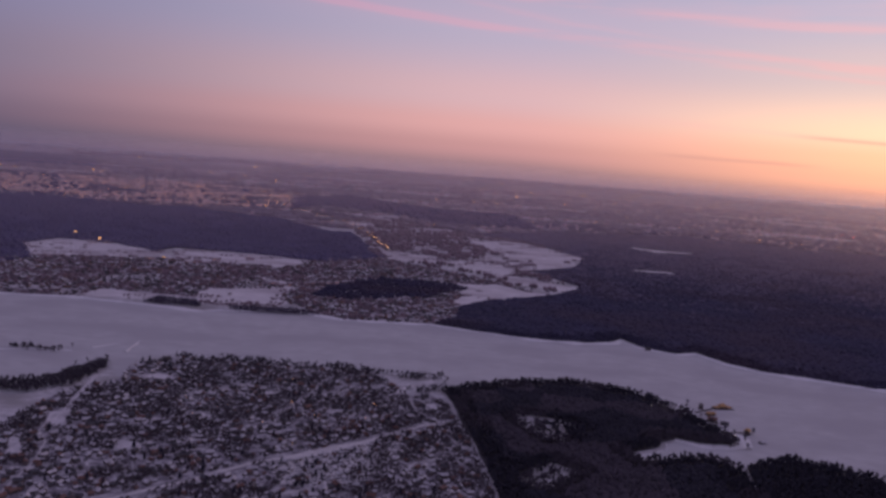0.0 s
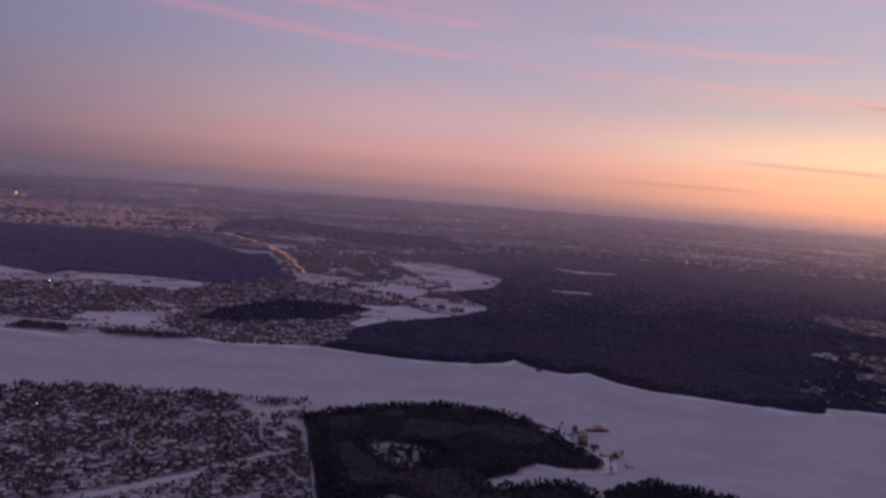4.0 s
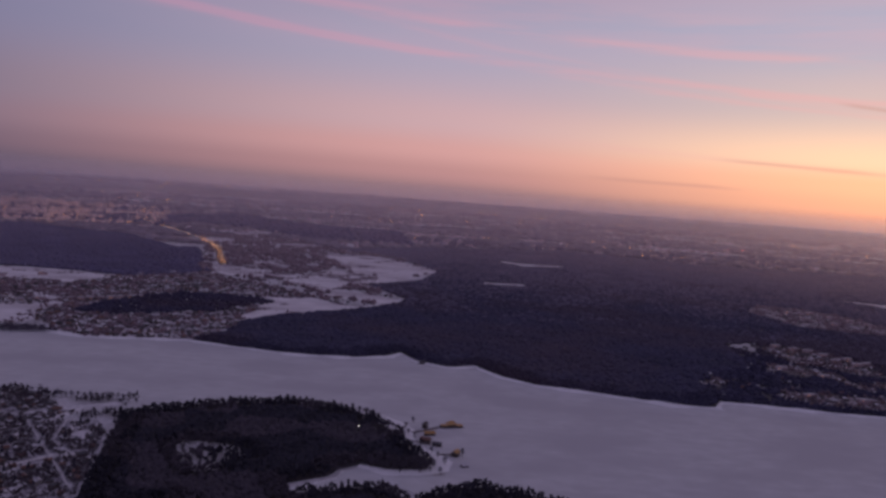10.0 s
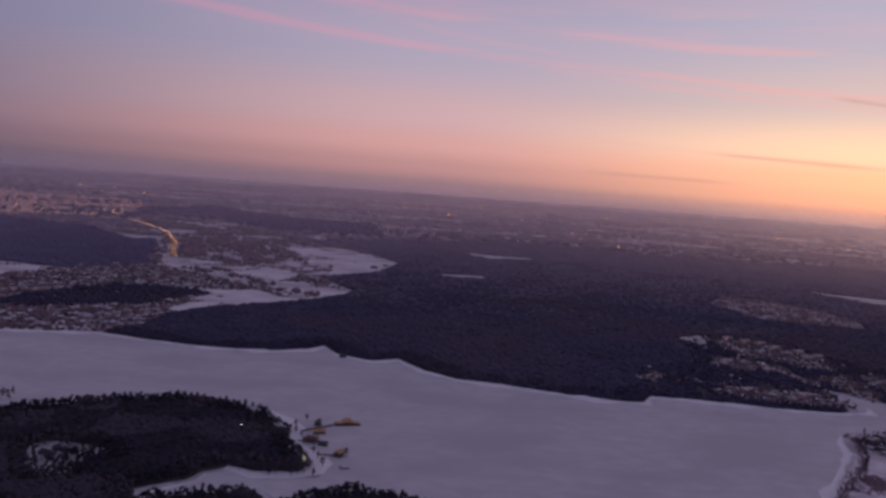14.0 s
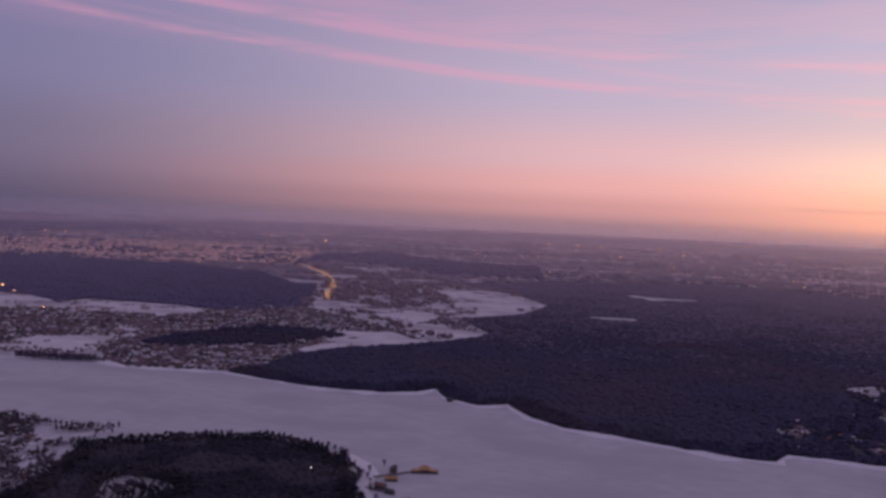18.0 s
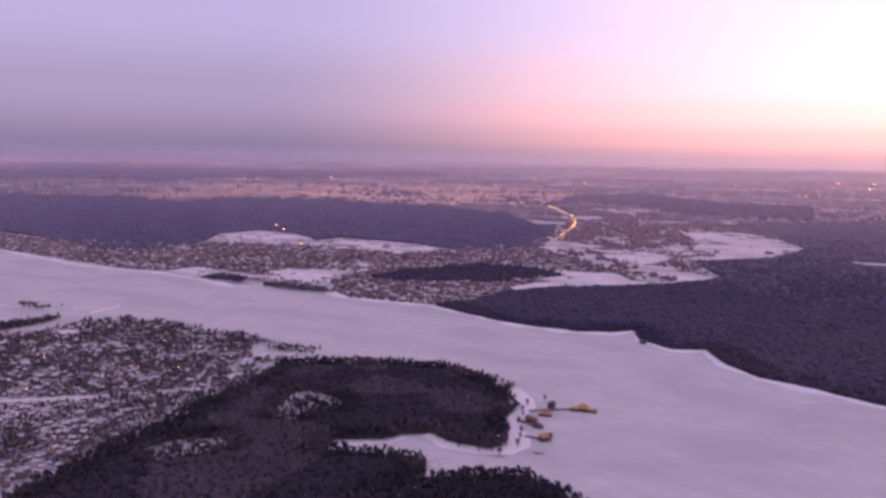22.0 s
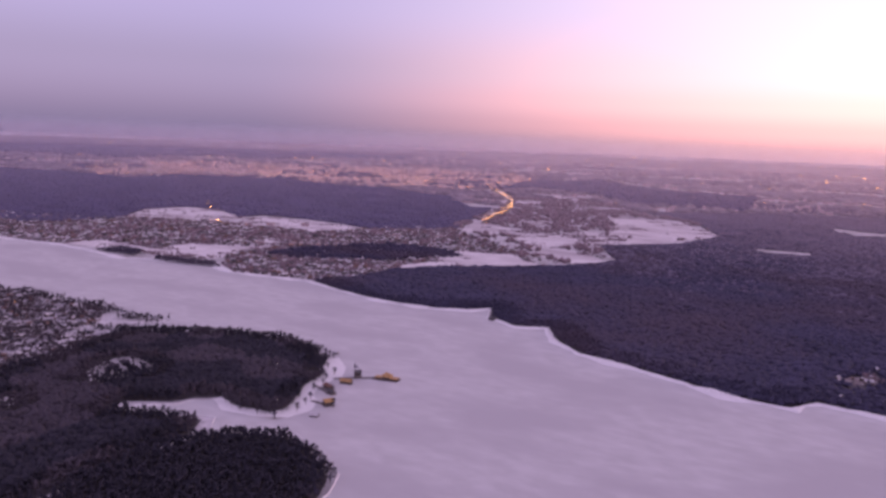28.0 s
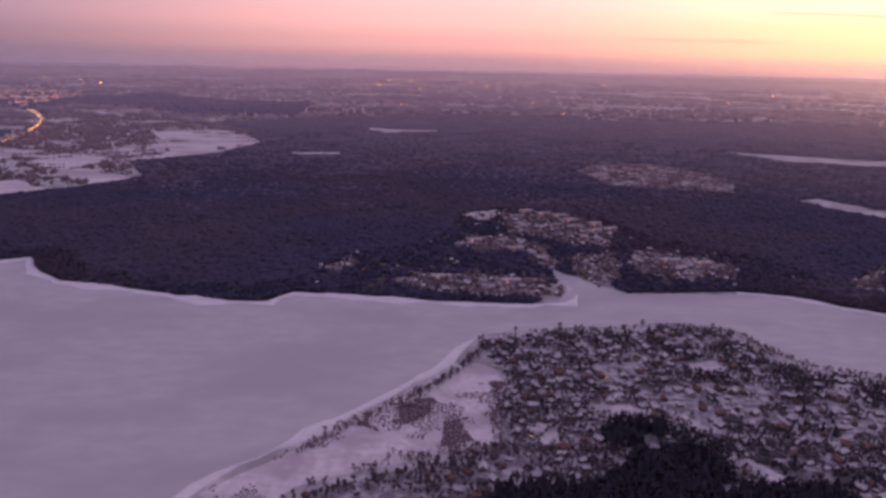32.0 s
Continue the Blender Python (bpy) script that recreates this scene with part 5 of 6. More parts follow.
# ---- single trees at the water's edge ----
def lone_tree(seed, mat, label):
    ob = thing("tree", 0, 0, 0, label, "tree", "trees at the water's edge")
    g = np.random.default_rng(seed)
    bm = bmesh.new()
    bmesh.ops.create_cone(bm, segments=7, radius1=0.11, radius2=0.02, depth=2.3, cap_ends=True, matrix=Matrix.Translation((0, 0, 1.15)))
    for i in range(9):
        a, z = g.uniform(0, 6.28), g.uniform(0.8, 1.9)
        m = Matrix.Translation((0, 0, z)) @ Matrix.Rotation(a, 4, "Z") @ Matrix.Rotation(radians(g.uniform(40, 65)), 4, "Y")
        bmesh.ops.create_cone(bm, segments=5, radius1=0.035, radius2=0.01, depth=0.9, cap_ends=False, matrix=m @ Matrix.Translation((0, 0, 0.45)))
    part("trunk", bm, BARK, ob, "dark trunk with bare limbs")
    pieces = []
    for i in range(26):
        a, q, z = g.uniform(0, 6.28), g.uniform(0.1, 0.75), g.uniform(1.0, 2.4)
        q *= 1.0 - 0.5 * abs(z - 1.6)
        pieces.append((clump(q * math.cos(a), q * math.sin(a), z, g.uniform(0.12, 0.26), g), 0))
    v, f, k = gather(pieces)
    part("crown", arrays_mesh("crown", v, f, [mat]), mat, ob, "ragged crown of fine twigs")
    return ob


lone = [lone_tree(80, DUSKWOOD, "bare dark tree at the snowy water's edge"), lone_tree(81, BARE, "bare brown tree at the snowy water's edge"), lone_tree(82, PINE, "dark pine tree at the snowy water's edge")]
edge = rough_line([(108, 332.3), (113.7, 327.5), (116.6, 317), (122.3, 304.6), (126.1, 294.2), (124.2, 286.7), (112.1, 285.7)], 5.0, 1.2) + rough_line([(-11.4, 342.5), (2.1, 342.4), (15.3, 344.2)], 1.8, 0.8) + rough_line([(66.2, 354.5), (87.1, 349.6), (102.2, 342.8)], 2.6, 1.0) \
    + rough_line([(296.4, 310.9), (306, 323.8), (312.8, 339.6)], 3.0, 0.8) + rough_line([(148.4, 273.5), (160.4, 265.1), (163.2, 252)], 2.4, 0.8) + [(132.1, 302.7), (116.9, 335.2), (323.5, 354.4), (336.6, 356.7), (361.9, 361.3), (382.3, 359.5)]
for i, (x, y) in enumerate(edge):
    m = pose(x, y, 0.05, 0, 0, i * 77 % 360) @ Matrix.Scale(0.8 + 0.35 * ((i * 37) % 10) / 10, 4)
    k = (i * 5) % 3
    if i < 3:
        lone[k].matrix_basis = m
    else:
        q = copy_thing(lone[k], m)
        q.scale = (0.8 + 0.35 * ((i * 37) % 10) / 10,) * 3

SPIT_SHORE = [(104, 344), (112, 336), (117.5, 327), (117, 316), (121, 308), (126, 303), (128.5, 297), (127, 288.5), (118, 284), (108, 283), (99, 288),
              (100, 291), (108, 288), (120, 289), (122, 293.5), (118.5, 302), (112.5, 313), (111.5, 324), (106, 330), (101.5, 341)]
tagged(sheet("spit_shore", rough_line(SPIT_SHORE, 2.5, 0.7, closed=True), 0.165, SNOW_CLEAN), "trodden snowy shore round the end of the wooded spit", "shore", kind="structure")


# ---- pier with floating huts off the wooded spit ----
def hut(x, y, turn, w, d, h, roof, label):
    ob = thing("boathouse", x, y, 0.12, label, "boathouse", "huts at the pier", turn)
    bm = bmesh.new()
    box(bm, -w / 2 - 0.3, w / 2 + 0.3, -d / 2 - 0.3, d / 2 + 0.3, 0, 0.16)
    part("deck", bm, PIER_WOOD, ob)
    bm = bmesh.new()
    box(bm, -w / 2, w / 2, -d / 2, d / 2, 0.16, h)
    part("wall", bm, TIMBER, ob)
    bm = bmesh.new()
    gable(bm, w, d, h, h + d * 0.45, 0.25)
    part("roof", bm, roof, ob)
    for s in (-0.25, 0.25):
        bm = bmesh.new()
        box(bm, s * w - 0.2, s * w + 0.2, -d / 2 - 0.03, -d / 2 - 0.004, h * 0.4, h * 0.8)
        part("window", bm, GLASS_DARK, ob)


def raft_hall(x, y, turn):
    """A hall with a hipped roof and two low wings on a floating deck."""
    ob = thing("floating_hall", x, y, 0.12, "floating timber hall with a bright ochre hipped roof and low wings", "boathouse", "huts at the pier", turn)
    bm = bmesh.new()
    box(bm, -4.2, 4.2, -1.9, 1.9, 0, 0.18)
    part("deck", bm, PIER_WOOD, ob)
    bm = bmesh.new()
    box(bm, -1.5, 1.5, -1.2, 1.2, 0.18, 1.15)
    part("wall", bm, TIMBER, ob)
    bm = bmesh.new()
    low = [bm.verts.new(v) for v in ((-1.9, -1.6, 1.1), (1.9, -1.6, 1.1), (1.9, 1.6, 1.1), (-1.9, 1.6, 1.1))]
    top = [bm.verts.new(v) for v in ((-0.5, 0, 2.3), (0.5, 0, 2.3))]
    for q in ((low[0], low[1], top[1], top[0]), (low[2], low[3], top[0], top[1]), (low[1], low[2], top[1]), (low[3], low[0], top[0]), low[::-1]):
        bm.faces.new(q)
    part("roof", bm, ROOF_OCHRE, ob, "bright ochre hipped roof")
    for s in (-1, 1):
        bm = bmesh.new()
        box(bm, min(s * 1.52, s * 3.7), max(s * 1.52, s * 3.7), -1.0, 1.0, 0.18, 0.62)
        wing = part("wing", bm, TIMBER, ob, "low timber side wing")
        bm = bmesh.new()
        box(bm, min(s * 1.52, s * 3.9), max(s * 1.52, s * 3.9), -1.2, 1.2, 0.62, 0.74)
        part("wing_roof", bm, ROOF_OCHRE, wing)
    for x0 in (-0.9, -0.15, 0.6):
        bm = bmesh.new()
        box(bm, x0, x0 + 0.35, -1.23, -1.204, 0.45, 0.9)
        part("window", bm, GLASS_DARK, ob, "dark window")


raft_hall(130.6, 333.2, 12)
hut(122.3, 322.4, 12, 3.4, 1.4, 0.8, ROOF_OCHRE, "long boathouse with an ochre roof by the pier")
hut(121.0, 330.6, 70, 1.8, 1.5, 1.4, ROOF_DARK, "dark boathouse beside the pier")
hut(120.8, 315.2, -15, 3.2, 1.5, 0.9, ROOF_RED, "boathouse with a rusty brown roof by the shore")
hut(124.4, 311.6, -15, 2.6, 1.3, 0.7, ROOF_DARK, "dark boathouse by the shore")
hut(129.9, 302.9, 60, 2.4, 1.8, 1.2, ROOF_OCHRE, "boathouse with an ochre roof beside a snowy track")
hut(132.1, 293.7, 20, 1.8, 1.3, 0.4, ROOF_SNOW, "small snow-covered raft hut on the ice")
hut(99.5, 347.6, 30, 1.6, 1.1, 0.6, ROOF_SNOW, "small snow-covered hut at the tip of the wooded spit")
for a, b in (((116.5, 323.5), (127.0, 331.8)), ((116.6, 314.1), (122.2, 312.2)), ((124.2, 302.7), (128.6, 303.0))):
    ob = thing("pier", a[0], a[1], 0.12, "narrow grey plank pier on the frozen river", "pier", "piers", math.degrees(math.atan2(b[1] - a[1], b[0] - a[0])))
    n = math.hypot(b[0] - a[0], b[1] - a[1])
    bm = bmesh.new()
    box(bm, 0, n, -0.45, 0.45, 0.22, 0.32)
    part("deck", bm, PIER_WOOD, ob)
    for i in range(int(n / 1.8) + 1):
        for s in (-0.38, 0.38):
            bm = bmesh.new()
            bmesh.ops.create_cone(bm, segments=6, radius1=0.07, radius2=0.07, depth=0.5, cap_ends=True, matrix=Matrix.Translation((i * 1.8 + 0.1, s, 0.25)))
            part("post", bm, PIER_WOOD, ob)
hut(122.5, 430.5, 0, 2.6, 1.6, 0.9, ROOF_DARK, "dark boathouse below the far forest bank")

# ---- thin twilight mist over the farthest land ----
for i, (r, thick, top, fade) in enumerate(((560, 0.12, 88, 30), (820, 0.15, 90, 32), (1200, 0.20, 94, 32), (1800, 0.27, 98, 32), (2700, 0.22, 100, 30), (3600, 0.2, 104, 30))):
    bm = bmesh.new()
    low = [bm.verts.new((150 + r * math.cos(a), 60 + r * math.sin(a), 0)) for a in np.radians(np.arange(-10, 191, 4))]
    high = [bm.verts.new((v.co.x, v.co.y, top)) for v in low]
    for a, b, c, d in zip(low[:-1], low[1:], high[1:], high[:-1]):
        bm.faces.new((a, b, c, d))
    tagged(part("backdrop_%d" % (i + 1), bm, mist_material("mist_%d" % (i + 1), thick, top, fade)), "thin mauve twilight haze over the farthest land", "haze", kind="structure")

# ---- the airliner's wing and engine beside the window, hanging in the air as it passes ----
WHITE_PAINT = material("white_aircraft_paint", (0.63, 0.615, 0.625), 0.42, 0.1, 1.4, tint=(0.52, 0.505, 0.53), detail=8.0, stretch=(1.3, 0.35, 1.0))
GREY_PAINT = material("grey_aircraft_paint", (0.27, 0.275, 0.315), 0.4, 0.18, 2.2, tint=(0.21, 0.235, 0.28), detail=8.0, stretch=(0.5, 1.2, 1.2))
GREY_WARM = material("warm_grey_paint", (0.28, 0.25, 0.255), 0.45, 0.16, 2.0, tint=(0.23, 0.205, 0.215))
# Warm glow falling on the pylon's side is put into this yellow.
WARM_LIT_PAINT = material("warm_lit_cowl_panel", (0.62, 0.46, 0.26), 0.45, 0.16, 1.6, tint=(0.46, 0.36, 0.26), detail=8.0)
RED_PAINT = material("red_aircraft_paint", (0.4, 0.05, 0.06), 0.38, 0.12, 1.5, tint=(0.34, 0.06, 0.07))
STRIPE_PAINT = material("faded_red_stripe", (0.36, 0.1, 0.115), 0.42, 0.14, 1.5, tint=(0.4, 0.16, 0.17))
ORANGE_PAINT = material("red_orange_band_paint", (0.55, 0.085, 0.05), 0.35, 0.08, 1.0)
BLUE_PAINT = material("deep_blue_cowl_paint", (0.012, 0.018, 0.10), 0.3, 0.1, 1.0)
BARE_METAL = material("polished_inlet_lip", (0.62, 0.61, 0.62), 0.35, 0.06, 1.0, metal=0.4)
DARK_GAP = material("dark_seam_rubber", (0.05, 0.05, 0.055), 0.8, 0.2, 3.0)
HEADING, CRAFT_SCALE = 24.48, 1 / 6.5
craft = thing("airliner_wing", 0, 0, 0, "white airliner wing with red winglet and blue engine cowl", "aircraft")
craft.matrix_basis = pose(225.620, 112.030, 79.110, 0.88, 0.19, HEADING)
craft.scale = (CRAFT_SCALE, CRAFT_SCALE * 0.977, CRAFT_SCALE)
# local axes: x ahead, y out along the wing, z up; metres of the real aircraft


def wing_edge(y):
    """Nose, height and chord of the wing at the span y."""
    nose = -1.23 - 0.45 * y
    return nose, -3.16 + 0.148 * y, nose + 9.4 + 0.107 * (y - 12.2)


def half_thick(q, ratio):
    return 5 * ratio * (0.2969 * math.sqrt(q) - 0.126 * q - 0.3516 * q * q + 0.2843 * q ** 3 - 0.1036 * q ** 4)


def loft(sections, closed_ends=True):
    """Skin over rings of equal length."""
    bm = bmesh.new()
    rings = [[bm.verts.new(p) for p in s] for s in sections]
    n = len(rings[0])
    for a, b in zip(rings[:-1], rings[1:]):
        for i in range(n):
            bm.faces.new((a[i], a[(i + 1) % n], b[(i + 1) % n], b[i]))
    if closed_ends:
        bm.faces.new(rings[0])
        bm.faces.new(rings[-1][::-1])
    bmesh.ops.recalc_face_normals(bm, faces=bm.faces[:])
    for f in bm.faces:
        f.smooth = len(f.verts) == 4
    return bm


STEPS = [0, 0.01, 0.04, 0.1, 0.2, 0.35, 0.55, 0.75, 0.9, 1.0]


def foil(y, nose, height, chord, ratio, drop=0.0):
    up = [(nose - chord * q, y, height + chord * half_thick(q, ratio) - drop * q) for q in STEPS]
    down = [(nose - chord * q, y, height - chord * half_thick(q, ratio) * 0.7 - drop * q) for q in STEPS[-2:0:-1]]
    return up + down


spans = [3.0, 4.2, 5.2, 6.0, 8.0, 10.4, 12.8, 15.0]
slat_depth = lambda y: 0.66 - 0.02 * (y - 6.0)
main = []
for y in spans:
    n, h, c = wing_edge(y)
    d = slat_depth(y) if y > 5.1 else 2.3
    main.append(foil(y, n - d + 0.12, h, c - d + 0.12, 0.085))
part("wing_panel", loft(main), WHITE_PAINT, craft, "white upper wing skin")
def slanted(ring, nose, depth):
    """The slat's inner end, cut at a slant."""
    cut = []
    for x, y, z in ring:
        q = (nose - x) / depth
        cut.append((x - 0.30 * q, y + 0.66 * q, z + 0.1 * q))
    return cut


for a, b in ((3.0, 4.75), (5.58, 8.9), (8.92, 12.0), (12.02, 15.0)):
    rings = []
    for i in range(4):
        y = a + (b - a) * i / 3
        n, h, c = wing_edge(y)
        ring = foil(y, n, h - 0.03, slat_depth(y), 0.2 if a > 5 else 0.3, -0.15 if a > 5 else -0.06)
        rings.append(slanted(ring, n, slat_depth(y)) if a == 5.58 and i == 0 else ring)
    part("slat", loft(rings), WHITE_PAINT, craft, "white leading-edge slat, slightly extended")

n, h, c = wing_edge(5.58)
ring = slanted(foil(5.58, n, h - 0.03, slat_depth(5.58), 0.2, -0.15), n, slat_depth(5.58))
part("slat_end", loft([[(x, y + e, z - 0.012) for x, y, z in ring] for e in (-0.03, -0.004)]), DARK_GAP, craft, "dark inner end of the slat")


def on_skin(y, back, lift=0.012):
    """A point on the wing's upper side, back metres behind the nose."""
    n, h, c = wing_edge(y)
    d = slat_depth(y)
    long = c - d + 0.12
    q = min(1.0, max(0.0, (back - d + 0.12) / long))
    return Vector((n - back, y, h + long * half_thick(q, 0.085) + lift))


def skin_strip(name, y0, y1, fore, aft, mat, label, rows=14, cols=6):
    bm = bmesh.new()
    grid = [[bm.verts.new(on_skin(y0 + (y1 - y0) * i / rows, fore(i / rows) + (aft(i / rows) - fore(i / rows)) * j / cols)) for j in range(cols + 1)] for i in range(rows + 1)]
    for i in range(rows):
        for j in range(cols):
            bm.faces.new((grid[i][j], grid[i + 1][j], grid[i + 1][j + 1], grid[i][j + 1]))
    bmesh.ops.recalc_face_normals(bm, faces=bm.faces[:])
    return part(name, bm, mat, craft, label)


skin_strip("red_stripe", 9.7, 14.9, lambda q: 1.03 - 0.18 * q, lambda q: 1.05 + 0.56 * q, STRIPE_PAINT, "red painted stripe sweeping toward the winglet")
skin_strip("slat_gap", 6.1, 14.95, lambda q: slat_depth(6.1 + 8.85 * q) - 0.04, lambda q: slat_depth(6.1 + 8.85 * q) + 0.035 - 0.02 * q, DARK_GAP, "dark gap behind the slats", cols=2)
skin_strip("panel_seam", 5.9, 10.0, lambda q: 1.37 - 0.31 * q, lambda q: 1.42 - 0.32 * q, DARK_GAP, "dark seam across the wing", cols=1)
skin_strip("panel_seam", 6.0, 14.6, lambda q: 4.1 - 2.6 * q, lambda q: 4.13 - 2.6 * q, GREY_PAINT, "thin seam ahead of the aileron", cols=1)


def fin(y, z, nose, tail, ratio, a=0.0):
    """A winglet section: chord along x, thickness along y."""
    c = nose - tail
    pts = [(nose - c * (a + (1 - a) * q), half_thick(a + (1 - a) * q, ratio) * c) for q in STEPS]
    return [(x, y - t, z) for x, t in pts] + [(x, y + t, z) for x, t in pts[-2:0:-1]]


fins = [(15.0, -0.98, -8.05, -9.78), (15.12, -0.86, -8.2, -9.85), (15.24, -0.7, -8.5, -9.95), (15.33, -0.40, -8.92, -10.05), (15.62, 1.40, -10.42, -11.0), (15.68, 1.74, -10.9, -11.22)]
winglet = part("winglet", loft([fin(y, z, n, t, 0.1) for y, z, n, t in fins]), WHITE_PAINT, craft, "tall swept white winglet")
part("red_panel", loft([fin(y, z, n, t - 0.01, 0.118, a) for (y, z, n, t), a in zip(fins[3:], (0.29, 0.29, 0.02))]), RED_PAINT, winglet, "red painted face of the winglet")
bm = bmesh.new()
bmesh.ops.create_icosphere(bm, subdivisions=2, radius=0.02, matrix=Matrix.Translation((-8.16, 15.0, -0.80)))
part("navigation_light", bm, GLOW_SODIUM, craft, "small glowing orange wingtip light")

ENGINE_Y, ENGINE_Z = 5.15, -3.42


def cowl(stations, mat, name, label, close=False):
    rings = [[(x, ENGINE_Y + r * math.cos(2 * math.pi * i / 40), ENGINE_Z + r * math.sin(2 * math.pi * i / 40)) for i in range(40)] for x, r in stations]
    return part(name, loft(rings, close), mat, craft, label)


cowl(((1.02, 0.86), (1.13, 0.92), (1.16, 0.97), (1.10, 1.02), (0.98, 1.055), (0.80, 1.085)), BARE_METAL, "inlet_lip", "pale rounded engine inlet lip")
cowl(((0.798, 1.088), (0.6, 1.10), (0.465, 1.105)), ORANGE_PAINT, "colour_band", "red-orange band round the engine cowl")
cowl(((0.463, 1.107), (0, 1.12), (-1.0, 1.11), (-2.2, 1.02), (-3.2, 0.85)), BLUE_PAINT, "engine_cowl", "deep blue engine cowl")
cowl(((0.9, 0.86), (0.2, 0.80), (-0.6, 0.80)), DARK_GAP, "inlet_duct", "dark inside of the engine inlet")
bm = bmesh.new()
bmesh.ops.create_circle(bm, cap_ends=True, segments=32, radius=0.82, matrix=Matrix.Translation((-0.58, ENGINE_Y, ENGINE_Z)) @ Matrix.Rotation(math.pi / 2, 4, "Y"))
part("fan", bm, DARK_GAP, craft, "dark engine fan face")
bm = bmesh.new()
bmesh.ops.create_cone(bm, segments=16, radius1=0.24, radius2=0.02, depth=0.5, cap_ends=True, matrix=Matrix.Translation((-0.32, ENGINE_Y, ENGINE_Z)) @ Matrix.Rotation(math.pi / 2, 4, "Y"))
part("spinner", bm, GREY_PAINT, craft)


def pylon_ring(x, half, top, low, lean):
    """An upright rounded ring across the pylon."""
    pts = []
    for i in range(16):
        a = math.pi * i / 15
        rim = low - 0.35 * half * (1 - math.cos(a)) / 2 * 2
        pts.append((x, ENGINE_Y - half * math.cos(a), rim + (top - rim) * math.sin(a) ** 0.6))
    return pts + [(x, ENGINE_Y + half * 0.9, low - 0.4 * half * 2 - lean), (x, ENGINE_Y - half, low - lean)]


cap = [(-0.06, 0.03, -2.33, -2.38), (-0.2, 0.12, -2.285, -2.34), (-0.6, 0.28, -2.25, -2.215), (-1.1, 0.38, -2.205, -2.145), (-2.2, 0.46, -2.18, -2.165), (-3.1, 0.48, -2.19, -2.175), (-4.2, 0.5, -2.23, -2.2)]


def along_cap(x, k):
    """The pylon's half width (1), ridge (2) or lower rim (3) at x."""
    for p, q in zip(cap[:-1], cap[1:]):
        if p[0] >= x >= q[0]:
            return p[k] + (q[k] - p[k]) * (x - p[0]) / (q[0] - p[0])
    return cap[-1][k]


part("pylon_fairing", loft([pylon_ring(x, h, t, l, 0.02) for x, h, t, l in cap]), GREY_PAINT, craft, "smooth grey pylon fairing on the engine")
part("fairing_tip", loft([pylon_ring(x, h, t, l, 0.02) for x, h, t, l in ((-0.05, 0.02, -2.33, -2.375), (-0.12, 0.09, -2.30, -2.36), (-0.32, 0.19, -2.245, -2.31))]), WHITE_PAINT, craft, "white pointed tip of the fairing")


def side_panel(name, x0, x1, upper, lower, out, mat, label, n=16):
    """A thin curved sheet on the inboard side of the pylon."""
    bm = bmesh.new()
    rows = []
    for i in range(n + 1):
        x = x0 + (x1 - x0) * i / n
        y = ENGINE_Y - along_cap(x, 1) - out
        rows.append([bm.verts.new((x, y - 0.02 * j + 0.005 * j * j, upper(x) + (lower(x) - upper(x)) * j / 4)) for j in range(5)])
        rows[-1] += [bm.verts.new((x, y + 0.05, lower(x))), bm.verts.new((x, y + 0.05, upper(x)))]
    for a, c in zip(rows[:-1], rows[1:]):
        for j in range(7):
            bm.faces.new((a[j], a[(j + 1) % 7], c[(j + 1) % 7], c[j]))
    bmesh.ops.recalc_face_normals(bm, faces=bm.faces[:])
    return part(name, bm, mat, craft, label)


rim = lambda x: along_cap(x, 3) - 0.015
# Upper edge of the yellow that imitates the warm glow.
warm_lit_line = lambda x: min(rim(x) - 0.01, -2.145 + 0.085 * (x + 1.3) - 0.045 * (x + 1.3) ** 2) if x < -1.3 else rim(x) - 0.01
side_panel("grey_side_panel", -0.62, -4.1, rim, lambda x: rim(x) - 0.5, 0.004, GREY_WARM, "grey side panel of the pylon")
side_panel("warm_lit_side_panel", -0.62, -3.6, warm_lit_line, lambda x: warm_lit_line(x) - 0.7, 0.018, WARM_LIT_PAINT, "side panel below the fairing, coloured yellow as if warmly lit")
for x in (-0.66, -2.24):
    side_panel("panel_joint", x, x - 0.009, lambda q: along_cap(q, 3) + 0.0, lambda q: along_cap(q, 3) - 0.35, 0.022, DARK_GAP, "dark panel joint", 2)
bm = bmesh.new()
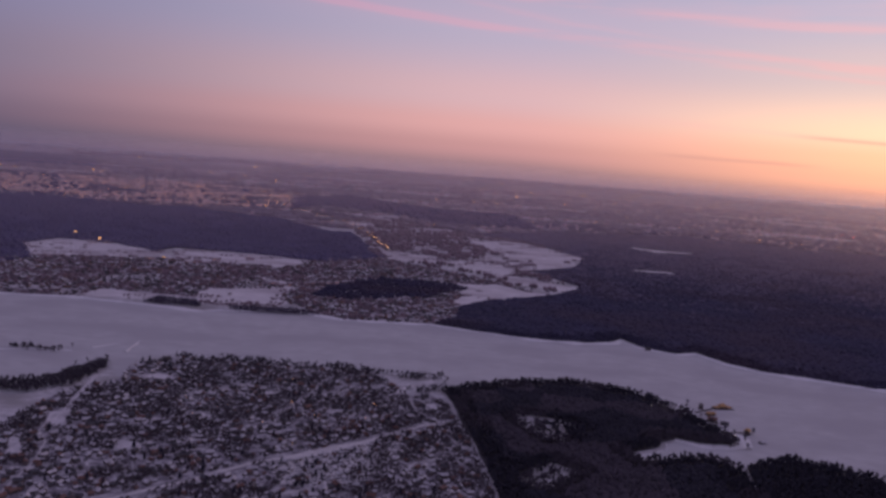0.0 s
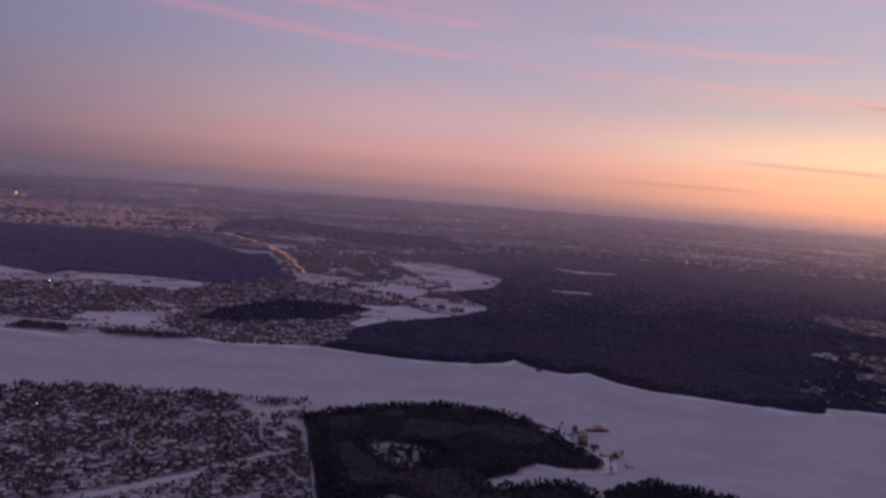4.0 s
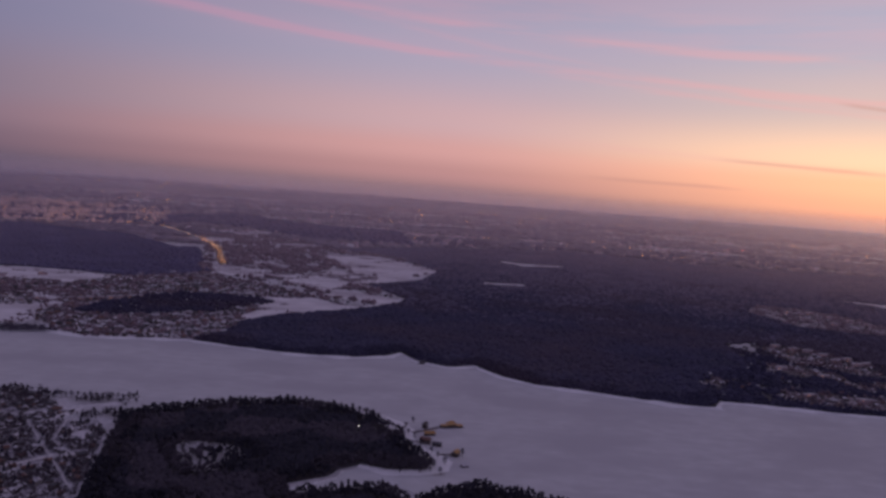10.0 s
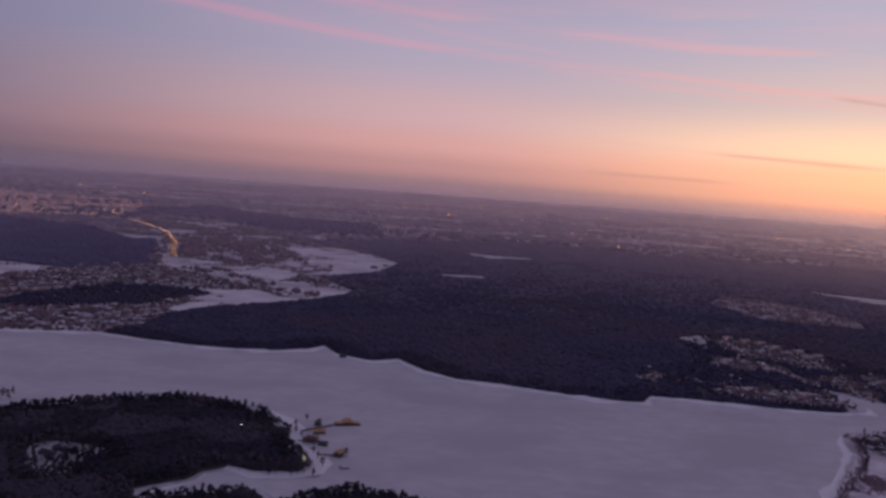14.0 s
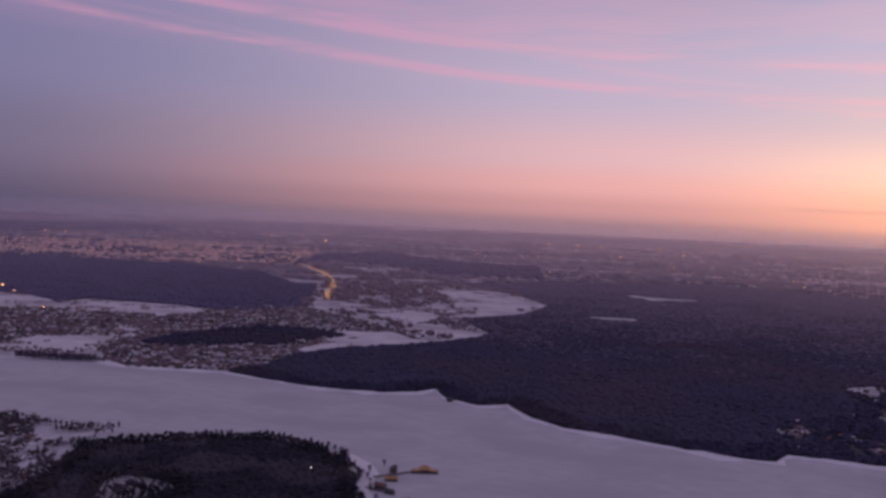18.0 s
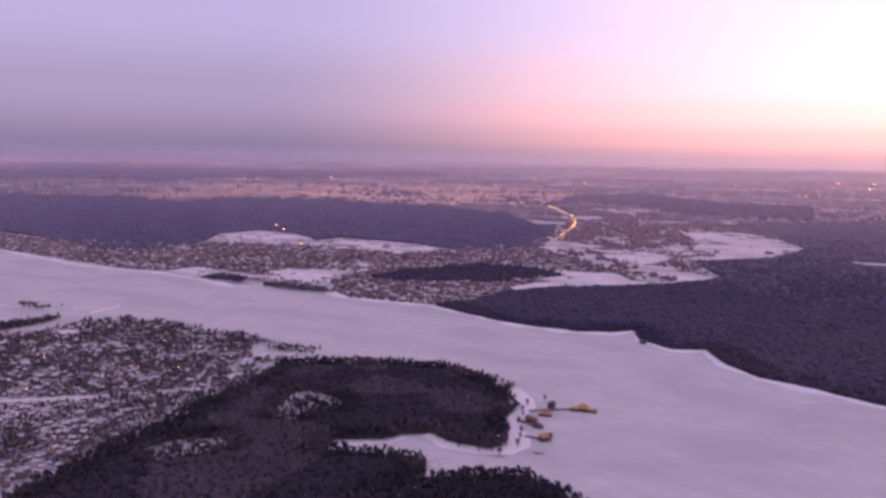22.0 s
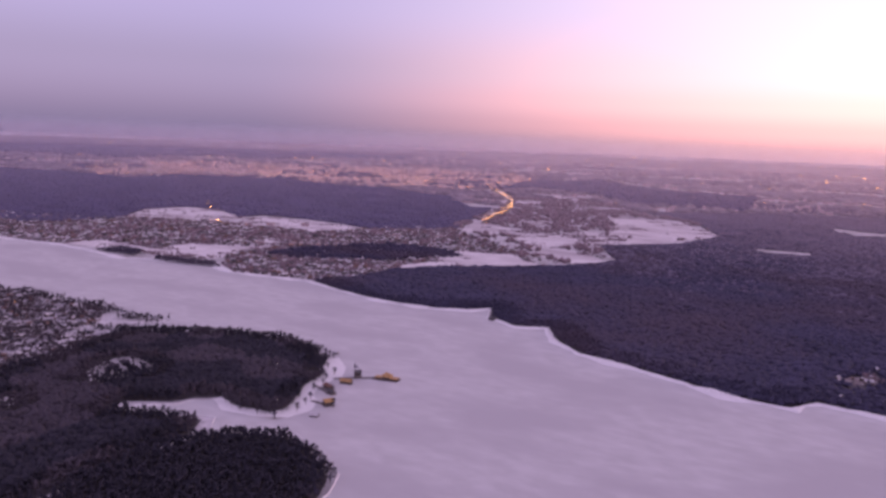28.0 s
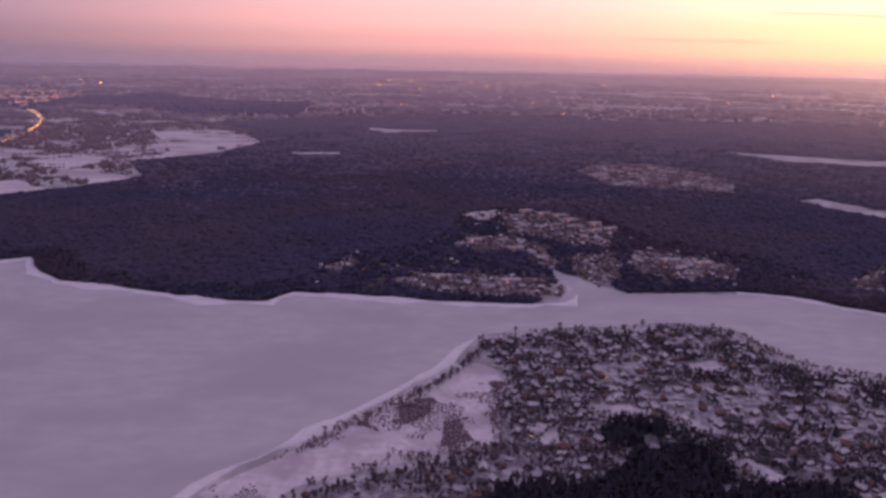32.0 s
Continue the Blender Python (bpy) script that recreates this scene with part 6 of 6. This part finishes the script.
box(bm, -0.12, 0.06, ENGINE_Y - 0.32, ENGINE_Y - 0.22, ENGINE_Z + 1.0, ENGINE_Z + 1.105)
part("vent", bm, DARK_GAP, craft, "dark vent slot in the cowl")
rivet = bmesh.new()
bmesh.ops.create_icosphere(rivet, subdivisions=1, radius=0.012)
rivet_mesh = bpy.data.meshes.new("rivet")
rivet.to_mesh(rivet_mesh)
rivet.free()
for i in range(26):
    x = -0.72 - i * 0.13 - 0.03 * math.sin(i * 5.1)
    part("rivet", rivet_mesh, DARK_GAP, craft).location = (x, ENGINE_Y - along_cap(x, 1) - 0.015, along_cap(x, 3) - 0.02 - 0.012 * (i % 2))

for x in (-1.45, -2.32, -2.95):
    half, top, low = along_cap(x, 1) + 0.003, along_cap(x, 2) + 0.004, along_cap(x, 3) + 0.003
    part("panel_joint", loft([pylon_ring(q, half, top, low, 0.02) for q in (x, x - 0.007)], False), GREY_WARM, craft, "thin seam round the fairing")
for y in (13.4, 11.2, 9.3, 8.1, 7.0):
    p = on_skin(y, slat_depth(y) + 0.03, 0.0)
    bm = bmesh.new()
    box(bm, p.x - 0.07, p.x + 0.02, y - 0.022, y + 0.022, p.z - 0.02, p.z + 0.03)
    part("slat_track", bm, DARK_GAP, craft, "dark slat track fitting")
for y0, y1, fore, aft in ((9.05, 9.08, 0.95, 3.4), (12.1, 12.13, 0.7, 2.6), (6.9, 6.93, 1.0, 4.5)):
    skin_strip("panel_seam", y0, y1, lambda q, f=fore: f, lambda q, a=aft: a, GREY_PAINT, "thin seam along the wing's chord", rows=1, cols=10)
bm = bmesh.new()
box(bm, -8.95, -8.91, 15.24, 15.29, -0.44, -0.39)
part("static_fitting", bm, DARK_GAP, craft, "small dark fitting at the winglet's foot")
for ob in craft.children:
    if ob.name.split(".")[0] in ("inlet_lip", "colour_band", "engine_cowl", "inlet_duct", "fan", "spinner", "pylon_fairing", "fairing_tip", "grey_side_panel", "warm_lit_side_panel", "panel_joint", "vent", "rivet"):
        ob.location.z -= 0.045          # the engine hangs a little lower on its pylon
